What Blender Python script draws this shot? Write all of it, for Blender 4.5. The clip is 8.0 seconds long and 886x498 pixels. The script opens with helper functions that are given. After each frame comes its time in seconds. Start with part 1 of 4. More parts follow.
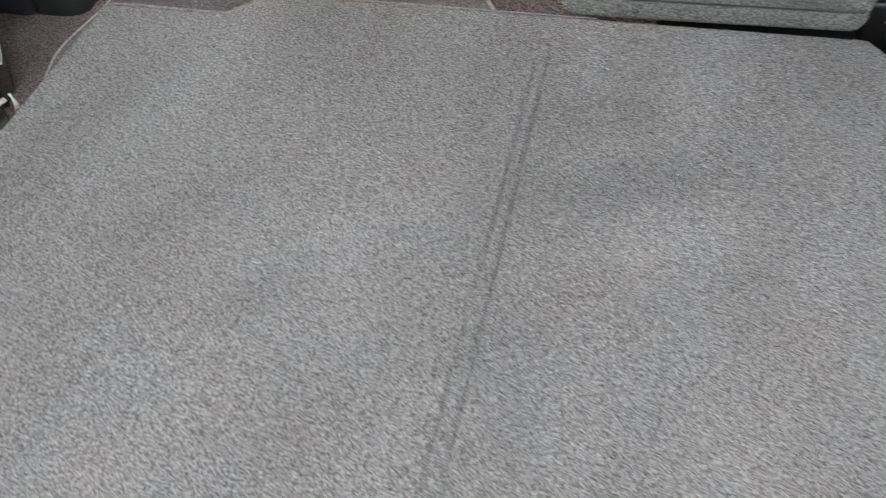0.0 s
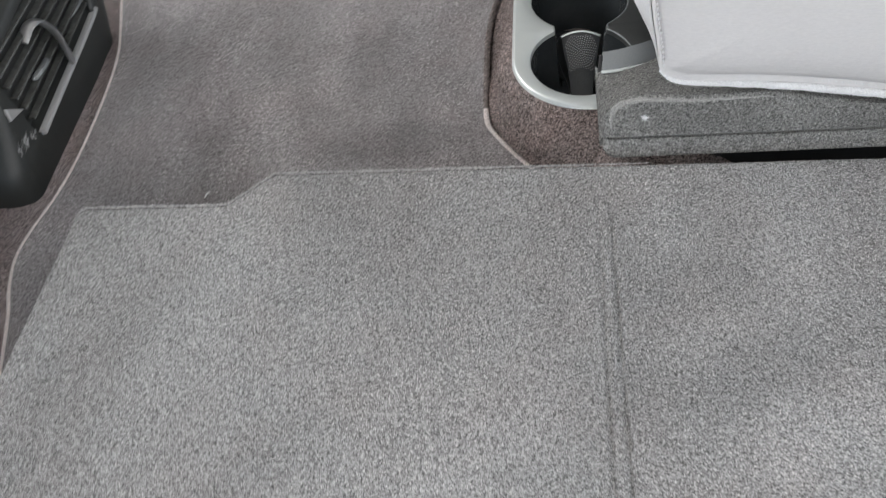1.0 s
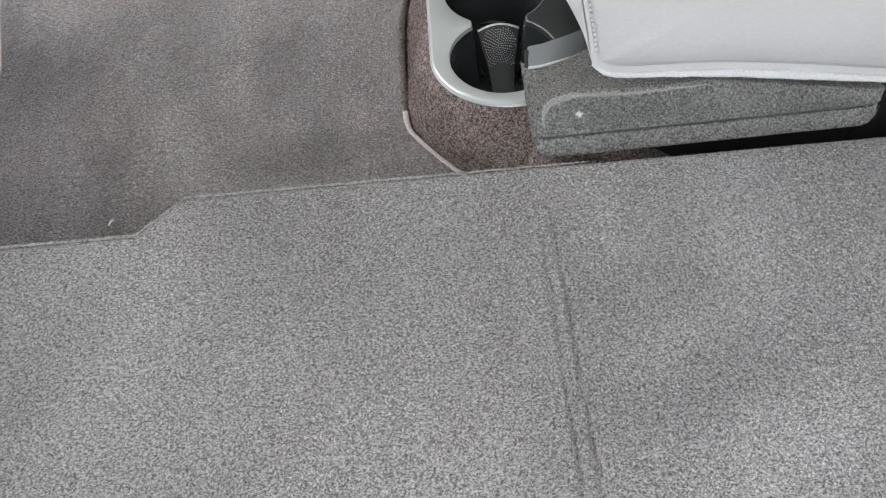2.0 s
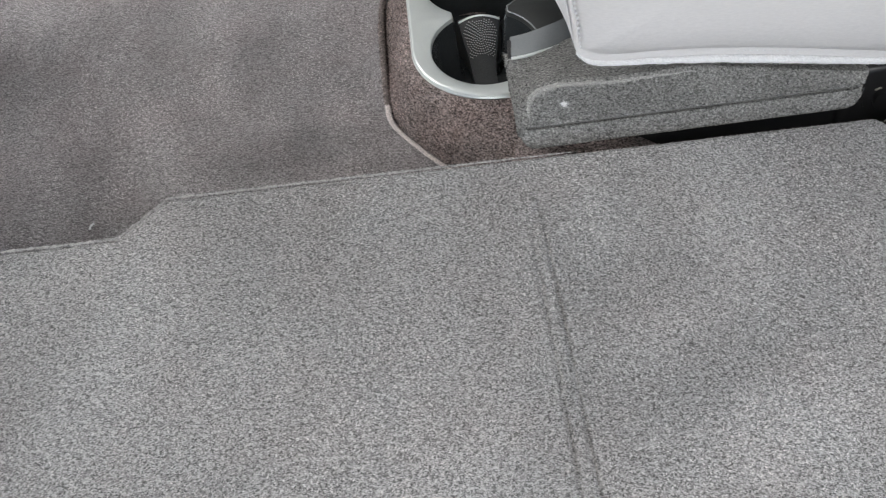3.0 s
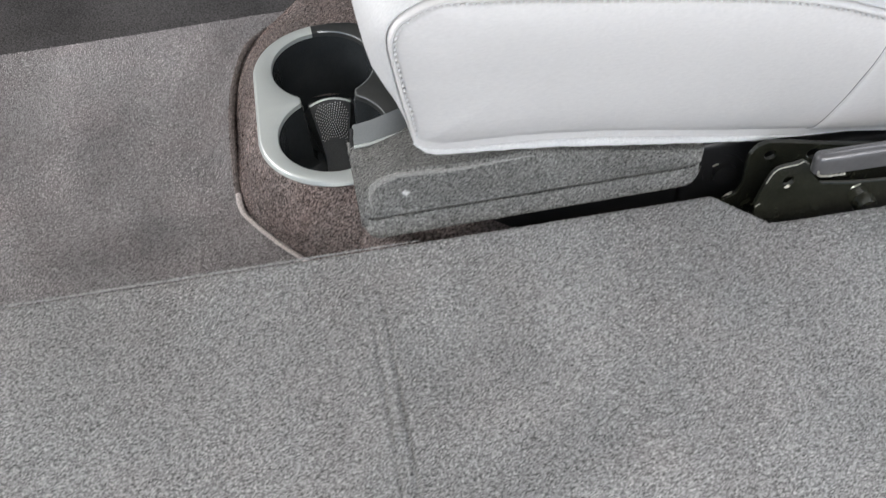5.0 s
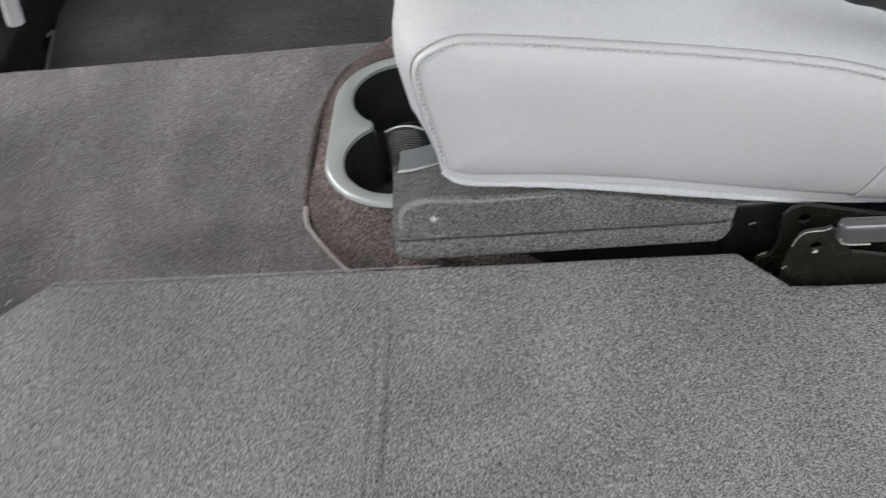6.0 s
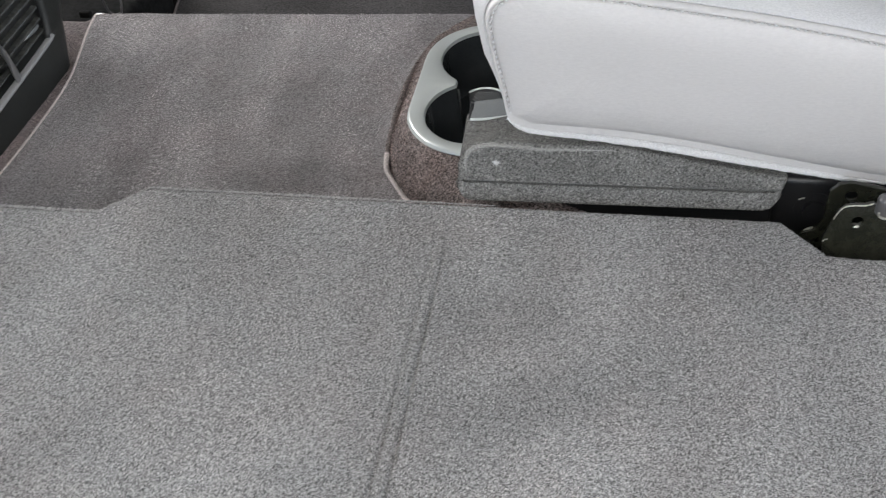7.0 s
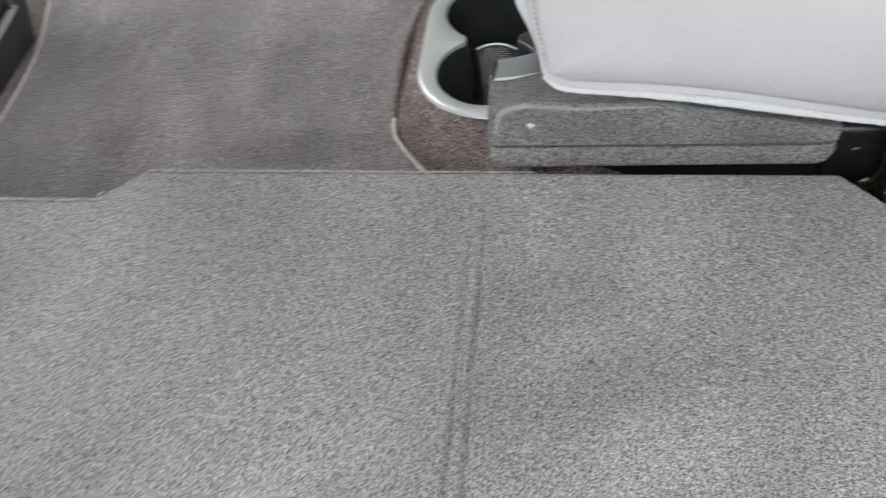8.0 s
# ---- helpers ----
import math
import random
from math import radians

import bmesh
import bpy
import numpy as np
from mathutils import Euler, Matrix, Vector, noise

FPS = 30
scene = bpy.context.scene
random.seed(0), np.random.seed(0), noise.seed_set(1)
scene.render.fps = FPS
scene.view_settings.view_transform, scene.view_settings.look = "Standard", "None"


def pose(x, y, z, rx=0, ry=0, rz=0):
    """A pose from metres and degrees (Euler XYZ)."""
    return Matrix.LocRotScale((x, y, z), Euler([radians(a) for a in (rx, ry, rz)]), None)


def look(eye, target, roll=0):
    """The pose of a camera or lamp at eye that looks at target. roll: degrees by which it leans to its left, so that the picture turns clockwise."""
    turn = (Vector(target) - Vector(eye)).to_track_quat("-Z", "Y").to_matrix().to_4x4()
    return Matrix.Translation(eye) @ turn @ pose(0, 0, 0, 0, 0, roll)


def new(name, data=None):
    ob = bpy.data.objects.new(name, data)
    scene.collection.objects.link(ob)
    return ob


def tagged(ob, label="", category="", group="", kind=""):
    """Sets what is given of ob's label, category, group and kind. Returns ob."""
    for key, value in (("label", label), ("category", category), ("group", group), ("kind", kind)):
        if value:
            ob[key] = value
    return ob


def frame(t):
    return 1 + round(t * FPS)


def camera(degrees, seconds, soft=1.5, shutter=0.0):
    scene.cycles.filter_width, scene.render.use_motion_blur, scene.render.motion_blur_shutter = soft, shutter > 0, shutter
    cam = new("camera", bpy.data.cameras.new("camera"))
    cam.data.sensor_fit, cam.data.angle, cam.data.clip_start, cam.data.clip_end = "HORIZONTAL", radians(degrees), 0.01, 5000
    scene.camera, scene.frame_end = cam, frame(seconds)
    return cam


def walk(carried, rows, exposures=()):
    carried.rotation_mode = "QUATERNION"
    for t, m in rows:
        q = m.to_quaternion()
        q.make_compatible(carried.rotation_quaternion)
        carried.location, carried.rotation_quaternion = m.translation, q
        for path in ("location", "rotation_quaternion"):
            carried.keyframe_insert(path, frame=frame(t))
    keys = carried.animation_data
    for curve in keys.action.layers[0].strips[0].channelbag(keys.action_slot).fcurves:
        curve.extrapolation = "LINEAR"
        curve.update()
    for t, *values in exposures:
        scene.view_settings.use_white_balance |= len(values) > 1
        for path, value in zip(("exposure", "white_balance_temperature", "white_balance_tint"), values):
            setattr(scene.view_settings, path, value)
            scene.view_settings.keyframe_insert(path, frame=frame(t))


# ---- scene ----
from mathutils.bvhtree import BVHTree

cam = camera(47.0, 8.0, soft=1.0, shutter=0.45)
PATH = [
    (0, (0.371, -0.739, 0.531), (-0.03, 0.538, -0.955), -5.6),
    (0.2, (0.343, -0.713, 0.531), (-0.063, 0.552, -0.964), -6.2),
    (0.5, (0.287, -0.659, 0.539), (-0.077, 0.617, -0.957), -7.2),
    (0.7, (0.253, -0.627, 0.55), (-0.042, 0.666, -0.948), -7.3),
    (1, (0.222, -0.588, 0.551), (0.009, 0.751, -0.919), -7.4),
    (1.5, (0.199, -0.554, 0.539), (0.107, 0.792, -0.937), -5.8),
    (1.7, (0.2, -0.544, 0.533), (0.143, 0.792, -0.954), -5.5),
    (2.8, (0.191, -0.535, 0.522), (0.186, 0.783, -0.983), -6.1),
    (3, (0.194, -0.533, 0.521), (0.198, 0.782, -0.986), -6.1),
    (3.5, (0.2, -0.525, 0.508), (0.283, 0.774, -1.011), -3.9),
    (4, (0.201, -0.519, 0.509), (0.342, 0.791, -0.996), -2.5),
    (4.5, (0.212, -0.51, 0.516), (0.411, 0.824, -0.961), -1.9),
    (4.7, (0.22, -0.507, 0.52), (0.43, 0.836, -0.947), -2.2),
    (5.8, (0.339, -0.529, 0.543), (0.297, 0.907, -0.849), -6.0),
    (6, (0.356, -0.544, 0.539), (0.216, 0.898, -0.84), -6.2),
    (6.2, (0.364, -0.571, 0.534), (0.156, 0.881, -0.825), -5.7),
    (6.5, (0.38, -0.6, 0.533), (0.116, 0.849, -0.82), -4.4),
    (7, (0.401, -0.622, 0.531), (0.056, 0.818, -0.815), -5.3),
    (7.2, (0.398, -0.625, 0.513), (0.035, 0.797, -0.846), -5.5),
    (7.5, (0.371, -0.617, 0.506), (0.001, 0.762, -0.894), -5.5),
    (7.8, (0.341, -0.596, 0.51), (0.001, 0.784, -0.897), -6.7),
    (8, (0.323, -0.578, 0.506), (0.086, 0.813, -0.911), -5.7),
]
walk(cam, [(t, look(eye, target, roll)) for t, eye, target, roll in PATH],
     exposures=[(0.0, 0.62), (0.5, 0.58), (0.8, 0.75), (1.5, 0.80), (3.5, 0.83), (4.7, 0.94), (5.8, 0.45), (6.5, 0.52), (8.0, 0.82)])

# ---- light ----
world = bpy.data.worlds.new("sky")
scene.world = world
world.use_nodes = True
wn = world.node_tree.nodes
wl = world.node_tree.links
sky = wn.new("ShaderNodeTexSky")
sky.sky_type, sky.sun_disc = "NISHITA", False
sky.sun_elevation, sky.sun_rotation = radians(50), radians(0)
wl.new(sky.outputs[0], wn["Background"].inputs[0])
wn["Background"].inputs[1].default_value = 0.10
sun = new("sun", bpy.data.lights.new("sun", "SUN"))
sun.data.energy, sun.data.angle, sun.data.color = 1.0, radians(12), (1.0, 0.96, 0.9)
sun.matrix_world = look((0.3, 3.0, 3.6), (0.2, 0.0, 0.0))


def area_lamp(name, energy, w, h, m, color=(1, 1, 1)):
    """Daylight that enters through an opening."""
    data = bpy.data.lights.new(name, "AREA")
    data.shape, data.size, data.size_y, data.energy, data.color = "RECTANGLE", w, h, energy, color
    ob = new(name, data)
    ob.matrix_world = m
    return ob


area_lamp("hatch_daylight", 12.4, 1.4, 1.00, look((0.38, -1.16, 0.96), (0.25, 0.0, 0.05)), (1.0, 0.968, 0.928))
area_lamp("door_daylight", 11.5, 1.05, 0.75, look((-0.93, 0.52, 0.42), (0.0, 0.2, -0.1)), (1.0, 0.975, 0.95))
area_lamp("side_window_daylight", 1.0, 1.2, 0.34, look((1.03, -0.65, 0.61), (0.2, -0.3, 0.0)), (0.96, 0.975, 1.0))
area_lamp("door_daylight", 3.5, 1.0, 0.75, look((1.03, 0.60, 0.42), (0.0, 0.2, -0.1)), (0.96, 0.975, 1.0))


# ---- materials ----
def material(name, base, rough=0.6, metal=0.0, grain=0.0, scale=300.0, bump=0.0, stain=0.0, stain_scale=6.0,
             alt=None, sheen=0.0, coat=0.0, stretch=(1, 1, 1), bump_dist=0.001):
    """A surface: base colour, fine grain that mixes towards alt, broad stains, and relief of the same grain."""
    mat = bpy.data.materials.new(name)
    mat.use_nodes = True
    nt = mat.node_tree
    n, l = nt.nodes, nt.links
    b = n["Principled BSDF"]
    b.inputs["Roughness"].default_value, b.inputs["Metallic"].default_value = rough, metal
    b.inputs["Sheen Weight"].default_value = sheen
    b.inputs["Coat Weight"].default_value = coat
    tc = n.new("ShaderNodeTexCoord")
    mp = n.new("ShaderNodeMapping")
    mp.inputs["Scale"].default_value = stretch
    l.new(tc.outputs["Object"], mp.inputs[0])
    col = n.new("ShaderNodeRGB")
    col.outputs[0].default_value = (*base, 1)
    last = col.outputs[0]
    if grain or bump:
        tex = n.new("ShaderNodeTexNoise")
        tex.inputs["Scale"].default_value, tex.inputs["Detail"].default_value = scale, 3.0
        tex.inputs["Roughness"].default_value = 0.65
        l.new(mp.outputs[0], tex.inputs["Vector"])
        ramp = n.new("ShaderNodeMapRange")
        ramp.inputs["From Min"].default_value, ramp.inputs["From Max"].default_value = 0.34, 0.66
        l.new(tex.outputs["Fac"], ramp.inputs[0])
        if grain:
            mix = n.new("ShaderNodeMix")
            mix.data_type = "RGBA"
            lo = [c * (1 - grain) for c in base]
            hi = alt or [min(1, c * (1 + grain)) for c in base]
            mix.inputs["A"].default_value, mix.inputs["B"].default_value = (*lo, 1), (*hi, 1)
            l.new(ramp.outputs[0], mix.inputs["Factor"])
            last = mix.outputs["Result"]
        if bump:
            bp = n.new("ShaderNodeBump")
            bp.inputs["Strength"].default_value, bp.inputs["Distance"].default_value = bump, bump_dist
            l.new(tex.outputs["Fac"], bp.inputs["Height"])
            l.new(bp.outputs[0], b.inputs["Normal"])
    if stain:
        t2 = n.new("ShaderNodeTexNoise")
        t2.inputs["Scale"].default_value, t2.inputs["Detail"].default_value = stain_scale, 5.0
        l.new(tc.outputs["Object"], t2.inputs["Vector"])
        r2 = n.new("ShaderNodeMapRange")
        r2.inputs["From Min"].default_value, r2.inputs["From Max"].default_value = 0.3, 0.7
        r2.inputs["To Min"].default_value, r2.inputs["To Max"].default_value = 1 - stain, 1 + stain
        l.new(t2.outputs["Fac"], r2.inputs[0])
        hsv = n.new("ShaderNodeHueSaturation")
        l.new(r2.outputs[0], hsv.inputs["Value"])
        l.new(last, hsv.inputs["Color"])
        last = hsv.outputs[0]
    l.new(last, b.inputs["Base Color"])
    return mat


def brushed(n, l, coord, value, strokes):
    """Strokes of a brush in the nap: each lightens or darkens a long soft patch at (x, y), turned by degrees."""
    warp = n.new("ShaderNodeTexNoise")
    warp.inputs["Scale"].default_value, warp.inputs["Detail"].default_value = 28.0, 3.0
    l.new(coord, warp.inputs["Vector"])
    moved = n.new("ShaderNodeVectorMath")
    moved.operation, moved.inputs[1].default_value = "MULTIPLY_ADD", (0.035, 0.035, 0.0)
    l.new(warp.outputs["Color"], moved.inputs[0])
    l.new(coord, moved.inputs[2])
    for x, y, half, wide, turn, gain in strokes:
        mp = n.new("ShaderNodeMapping")
        mp.vector_type = "TEXTURE"
        mp.inputs["Location"].default_value = (x + 0.0175, y + 0.0175, 0.0)
        mp.inputs["Rotation"].default_value = (0, 0, radians(turn))
        mp.inputs["Scale"].default_value = (half, wide, 1.0)
        l.new(moved.outputs[0], mp.inputs[0])
        patch = n.new("ShaderNodeTexGradient")
        patch.gradient_type = "SPHERICAL"
        l.new(mp.outputs[0], patch.inputs[0])
        soft = n.new("ShaderNodeMapRange")
        soft.interpolation_type = "SMOOTHSTEP"
        soft.inputs["From Max"].default_value = 0.8
        soft.inputs["To Min"].default_value, soft.inputs["To Max"].default_value = 1.0, 1.0 + gain
        l.new(patch.outputs["Fac"], soft.inputs[0])
        times = n.new("ShaderNodeMath")
        times.operation = "MULTIPLY"
        l.new(value, times.inputs[0])
        l.new(soft.outputs[0], times.inputs[1])
        value = times.outputs[0]
    return value


PANEL_STROKES = [(0.345, -0.198, 0.125, 0.036, 22, -0.14), (0.362, -0.252, 0.135, 0.038, 22, 0.13), (0.31, -0.126, 0.07, 0.04, 10, -0.10), (0.12, -0.33, 0.11, 0.03, 48, -0.10),
                 (0.17, -0.27, 0.11, 0.035, 48, 0.08), (0.03, -0.27, 0.10, 0.03, 50, -0.08)]
MAT_STROKES = [(0.080, 0.140, 0.095, 0.040, 8, -0.23), (0.010, 0.128, 0.07, 0.026, -6, -0.14), (0.02, 0.29, 0.12, 0.045, 30, -0.09), (-0.06, 0.20, 0.12, 0.035, 25, 0.09), (-0.15, 0.33, 0.10, 0.05, 60, -0.08)]


def carpet_material(name, dark, light, tuft=700.0, nap=0.14, nap_scale=5.0, bump=0.5, tint=None, bias=0.5, strokes=()):
    """Cut pile: every tuft its own tone between dark and light, fibre noise in it, and a broad brushed nap."""
    mat = bpy.data.materials.new(name)
    mat.use_nodes = True
    n, l = mat.node_tree.nodes, mat.node_tree.links
    b = n["Principled BSDF"]
    b.inputs["Roughness"].default_value, b.inputs["Sheen Weight"].default_value = 0.95, 0.12
    b.inputs["Specular IOR Level"].default_value = 0.15
    tc = n.new("ShaderNodeTexCoord")
    warp = n.new("ShaderNodeTexNoise")
    warp.inputs["Scale"].default_value, warp.inputs["Detail"].default_value = tuft * 0.6, 2.0
    l.new(tc.outputs["Object"], warp.inputs["Vector"])
    off = n.new("ShaderNodeVectorMath")
    off.operation = "MULTIPLY_ADD"
    off.inputs[1].default_value = (1.6 / tuft,) * 3
    l.new(warp.outputs["Color"], off.inputs[0])
    l.new(tc.outputs["Object"], off.inputs[2])
    vor = n.new("ShaderNodeTexVoronoi")
    vor.inputs["Scale"].default_value = tuft
    l.new(off.outputs[0], vor.inputs["Vector"])
    sep = n.new("ShaderNodeSeparateColor")
    l.new(vor.outputs["Color"], sep.inputs[0])
    fine = n.new("ShaderNodeTexNoise")
    fine.inputs["Scale"].default_value, fine.inputs["Detail"].default_value = tuft * 0.45, 3.0
    fine.inputs["Roughness"].default_value = 0.7
    l.new(tc.outputs["Object"], fine.inputs["Vector"])
    fr = n.new("ShaderNodeMapRange")
    fr.inputs["From Min"].default_value, fr.inputs["From Max"].default_value = 0.3, 0.7
    l.new(fine.outputs["Fac"], fr.inputs[0])
    mx = n.new("ShaderNodeMix")
    mx.inputs["Factor"].default_value = bias
    l.new(sep.outputs[0], mx.inputs["A"])
    l.new(fr.outputs[0], mx.inputs["B"])
    ramp = n.new("ShaderNodeValToRGB")
    ramp.color_ramp.elements[0].position, ramp.color_ramp.elements[0].color = 0.2, (*dark, 1)
    ramp.color_ramp.elements[1].position, ramp.color_ramp.elements[1].color = 0.8, (*light, 1)
    l.new(mx.outputs["Result"], ramp.inputs[0])
    mp = n.new("ShaderNodeMapping")
    mp.inputs["Rotation"].default_value = (0, 0, radians(35))
    mp.inputs["Scale"].default_value = (1.0, 0.45, 1.0)
    l.new(tc.outputs["Object"], mp.inputs[0])
    broad = n.new("ShaderNodeTexNoise")
    broad.inputs["Scale"].default_value, broad.inputs["Detail"].default_value = nap_scale, 4.0
    l.new(mp.outputs[0], broad.inputs["Vector"])
    br = n.new("ShaderNodeMapRange")
    br.inputs["From Min"].default_value, br.inputs["From Max"].default_value = 0.3, 0.7
    br.inputs["To Min"].default_value, br.inputs["To Max"].default_value = 1 - nap, 1 + nap
    l.new(broad.outputs["Fac"], br.inputs[0])
    hsv = n.new("ShaderNodeHueSaturation")
    l.new(brushed(n, l, tc.outputs["Object"], br.outputs[0], strokes), hsv.inputs["Value"])
    l.new(ramp.outputs[0], hsv.inputs["Color"])
    last = hsv.outputs[0]
    if tint:
        tn = n.new("ShaderNodeTexNoise")
        tn.inputs["Scale"].default_value, tn.inputs["Detail"].default_value = nap_scale * 1.7, 3.0
        l.new(tc.outputs["Object"], tn.inputs["Vector"])
        tr = n.new("ShaderNodeMapRange")
        tr.inputs["From Min"].default_value, tr.inputs["From Max"].default_value = 0.42, 0.68
        l.new(tn.outputs["Fac"], tr.inputs[0])
        mt = n.new("ShaderNodeMix")
        mt.data_type, mt.blend_type = "RGBA", "MULTIPLY"
        mt.inputs["B"].default_value = (*tint, 1)
        l.new(tr.outputs[0], mt.inputs["Factor"])
        l.new(last, mt.inputs["A"])
        last = mt.outputs["Result"]
    l.new(last, b.inputs["Base Color"])
    bp = n.new("ShaderNodeBump")
    bp.inputs["Strength"].default_value, bp.inputs["Distance"].default_value = bump, 1.2 / tuft
    l.new(mx.outputs["Result"], bp.inputs["Height"])
    l.new(bp.outputs[0], b.inputs["Normal"])
    return mat


CARPET = carpet_material("grey_carpet", (0.08, 0.08, 0.078), (0.44, 0.44, 0.435), 1250, nap=0.18, nap_scale=7, tint=(1.0, 0.965, 0.955), bias=0.3, strokes=PANEL_STROKES)
MAT = carpet_material("mat_carpet", (0.098, 0.093, 0.093), (0.42, 0.40, 0.402), 1300, nap=0.25, nap_scale=11, tint=(1.0, 0.955, 0.955), bias=0.35, strokes=MAT_STROKES)
BROWN = carpet_material("brown_carpet", (0.03, 0.024, 0.022), (0.42, 0.36, 0.34), 1050, nap=0.2, nap_scale=14, tint=(1.0, 0.92, 0.9), bump=0.9, bias=0.35)
FLOOR_CARPET = carpet_material("floor_carpet", (0.05, 0.042, 0.041), (0.40, 0.345, 0.34), 1050, nap=0.2, nap_scale=14, tint=(1.0, 0.94, 0.92), bump=0.9, bias=0.35)
BASE = carpet_material("base_carpet", (0.12, 0.119, 0.114), (0.31, 0.307, 0.295), 1300, nap=0.12, nap_scale=14, bias=0.35)


def pile_material(name, dark, light, nap=0.15, nap_scale=7.0, tint=(1, 1, 1), power=1.0, clump=520.0, share=0.62, strokes=()):
    """Loose fibres: every fibre its own tone; the brushed nap lightens and darkens whole patches."""
    mat = bpy.data.materials.new(name)
    mat.use_nodes = True
    n, l = mat.node_tree.nodes, mat.node_tree.links
    b = n["Principled BSDF"]
    b.inputs["Roughness"].default_value, b.inputs["Specular IOR Level"].default_value = 0.95, 0.05
    geo = n.new("ShaderNodeNewGeometry")
    pw = n.new("ShaderNodeMath")
    pw.operation = "POWER"
    pw.inputs[1].default_value = power
    tc = n.new("ShaderNodeTexCoord")
    cl = n.new("ShaderNodeTexNoise")
    cl.inputs["Scale"].default_value, cl.inputs["Detail"].default_value = clump, 2.0
    l.new(tc.outputs["Object"], cl.inputs["Vector"])
    cr = n.new("ShaderNodeMapRange")
    cr.inputs["From Min"].default_value, cr.inputs["From Max"].default_value = 0.39, 0.61
    l.new(cl.outputs["Fac"], cr.inputs[0])
    both = n.new("ShaderNodeMix")
    both.inputs["Factor"].default_value = share
    l.new(geo.outputs["Random Per Island"], both.inputs["A"])
    l.new(cr.outputs[0], both.inputs["B"])
    l.new(both.outputs["Result"], pw.inputs[0])
    mix = n.new("ShaderNodeMix")
    mix.data_type = "RGBA"
    mix.inputs["A"].default_value, mix.inputs["B"].default_value = (*dark, 1), (*light, 1)
    l.new(pw.outputs[0], mix.inputs["Factor"])
    mp = n.new("ShaderNodeMapping")
    mp.inputs["Rotation"].default_value, mp.inputs["Scale"].default_value = (0, 0, radians(35)), (1.0, 0.45, 1.0)
    l.new(tc.outputs["Object"], mp.inputs[0])
    broad = n.new("ShaderNodeTexNoise")
    broad.inputs["Scale"].default_value, broad.inputs["Detail"].default_value = nap_scale, 4.0
    l.new(mp.outputs[0], broad.inputs["Vector"])
    br = n.new("ShaderNodeMapRange")
    br.inputs["From Min"].default_value, br.inputs["From Max"].default_value = 0.37, 0.63
    br.inputs["To Min"].default_value, br.inputs["To Max"].default_value = 1 - nap, 1 + nap
    l.new(broad.outputs["Fac"], br.inputs[0])
    hsv = n.new("ShaderNodeHueSaturation")
    l.new(brushed(n, l, tc.outputs["Object"], br.outputs[0], strokes), hsv.inputs["Value"])
    l.new(mix.outputs["Result"], hsv.inputs["Color"])
    tn = n.new("ShaderNodeTexNoise")
    tn.inputs["Scale"].default_value, tn.inputs["Detail"].default_value = nap_scale * 1.7, 3.0
    l.new(tc.outputs["Object"], tn.inputs["Vector"])
    tr = n.new("ShaderNodeMapRange")
    tr.inputs["From Min"].default_value, tr.inputs["From Max"].default_value = 0.42, 0.68
    l.new(tn.outputs["Fac"], tr.inputs[0])
    mt = n.new("ShaderNodeMix")
    mt.data_type, mt.blend_type = "RGBA", "MULTIPLY"
    mt.inputs["B"].default_value = (*tint, 1)
    l.new(tr.outputs[0], mt.inputs["Factor"])
    l.new(hsv.outputs[0], mt.inputs["A"])
    l.new(mt.outputs["Result"], b.inputs["Base Color"])
    return mat


PILE_GREY = pile_material("grey_pile", (0.095, 0.095, 0.093), (0.651, 0.643, 0.629), nap=0.16, nap_scale=9, tint=(1.0, 0.97, 0.965), power=1.1, share=0.84, clump=455, strokes=PANEL_STROKES)
PILE_MAT = pile_material("mat_pile", (0.10, 0.092, 0.092), (0.69, 0.66, 0.661), nap=0.34, nap_scale=19, tint=(1.0, 0.97, 0.975), clump=400, share=0.84, power=1.05, strokes=MAT_STROKES)
PILE_BROWN = pile_material("brown_pile", (0.028, 0.020, 0.018), (0.66, 0.55, 0.515), nap=0.34, nap_scale=22, tint=(1.0, 0.94, 0.92), power=1.7, clump=360, share=0.84)
PILE_FLOOR = pile_material("floor_pile", (0.035, 0.029, 0.029), (0.74, 0.64, 0.63), nap=0.25, nap_scale=14, tint=(1.0, 0.94, 0.92), clump=420, share=0.5)
PILE_BASE = pile_material("base_pile", (0.072, 0.072, 0.068), (0.475, 0.471, 0.446), nap=0.18, nap_scale=14, clump=520, share=0.84, power=1.35)
PILE_CREASE = pile_material("crease_pile", (0.30, 0.295, 0.28), (0.74, 0.73, 0.70), nap=0.1, nap_scale=30)
PILE_PIPING = pile_material("piping_pile", (0.30, 0.26, 0.25), (0.95, 0.89, 0.87), nap=0.12, nap_scale=30, clump=500, share=0.6)
PILE_WHITE = pile_material("white_pile", (0.82, 0.82, 0.82), (0.95, 0.95, 0.95), nap=0.03)
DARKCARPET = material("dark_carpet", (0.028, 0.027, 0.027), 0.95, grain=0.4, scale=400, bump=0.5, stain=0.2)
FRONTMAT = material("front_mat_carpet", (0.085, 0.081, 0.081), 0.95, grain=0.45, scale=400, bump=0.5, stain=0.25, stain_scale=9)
PIPING = material("piping", (0.76, 0.70, 0.675), 0.9, grain=0.3, scale=700, bump=0.6)
CREASE = material("worn_highlit_crease", (0.37, 0.366, 0.352), 0.95, grain=0.35, scale=900, bump=0.7)
EDGE_HIGHLIGHT = material("edge_highlight", (0.40, 0.392, 0.385), 0.9, grain=0.3, scale=800, bump=0.6)
PIPING_DARK = material("binding", (0.17, 0.145, 0.138), 0.9, grain=0.4, scale=700, bump=0.6)
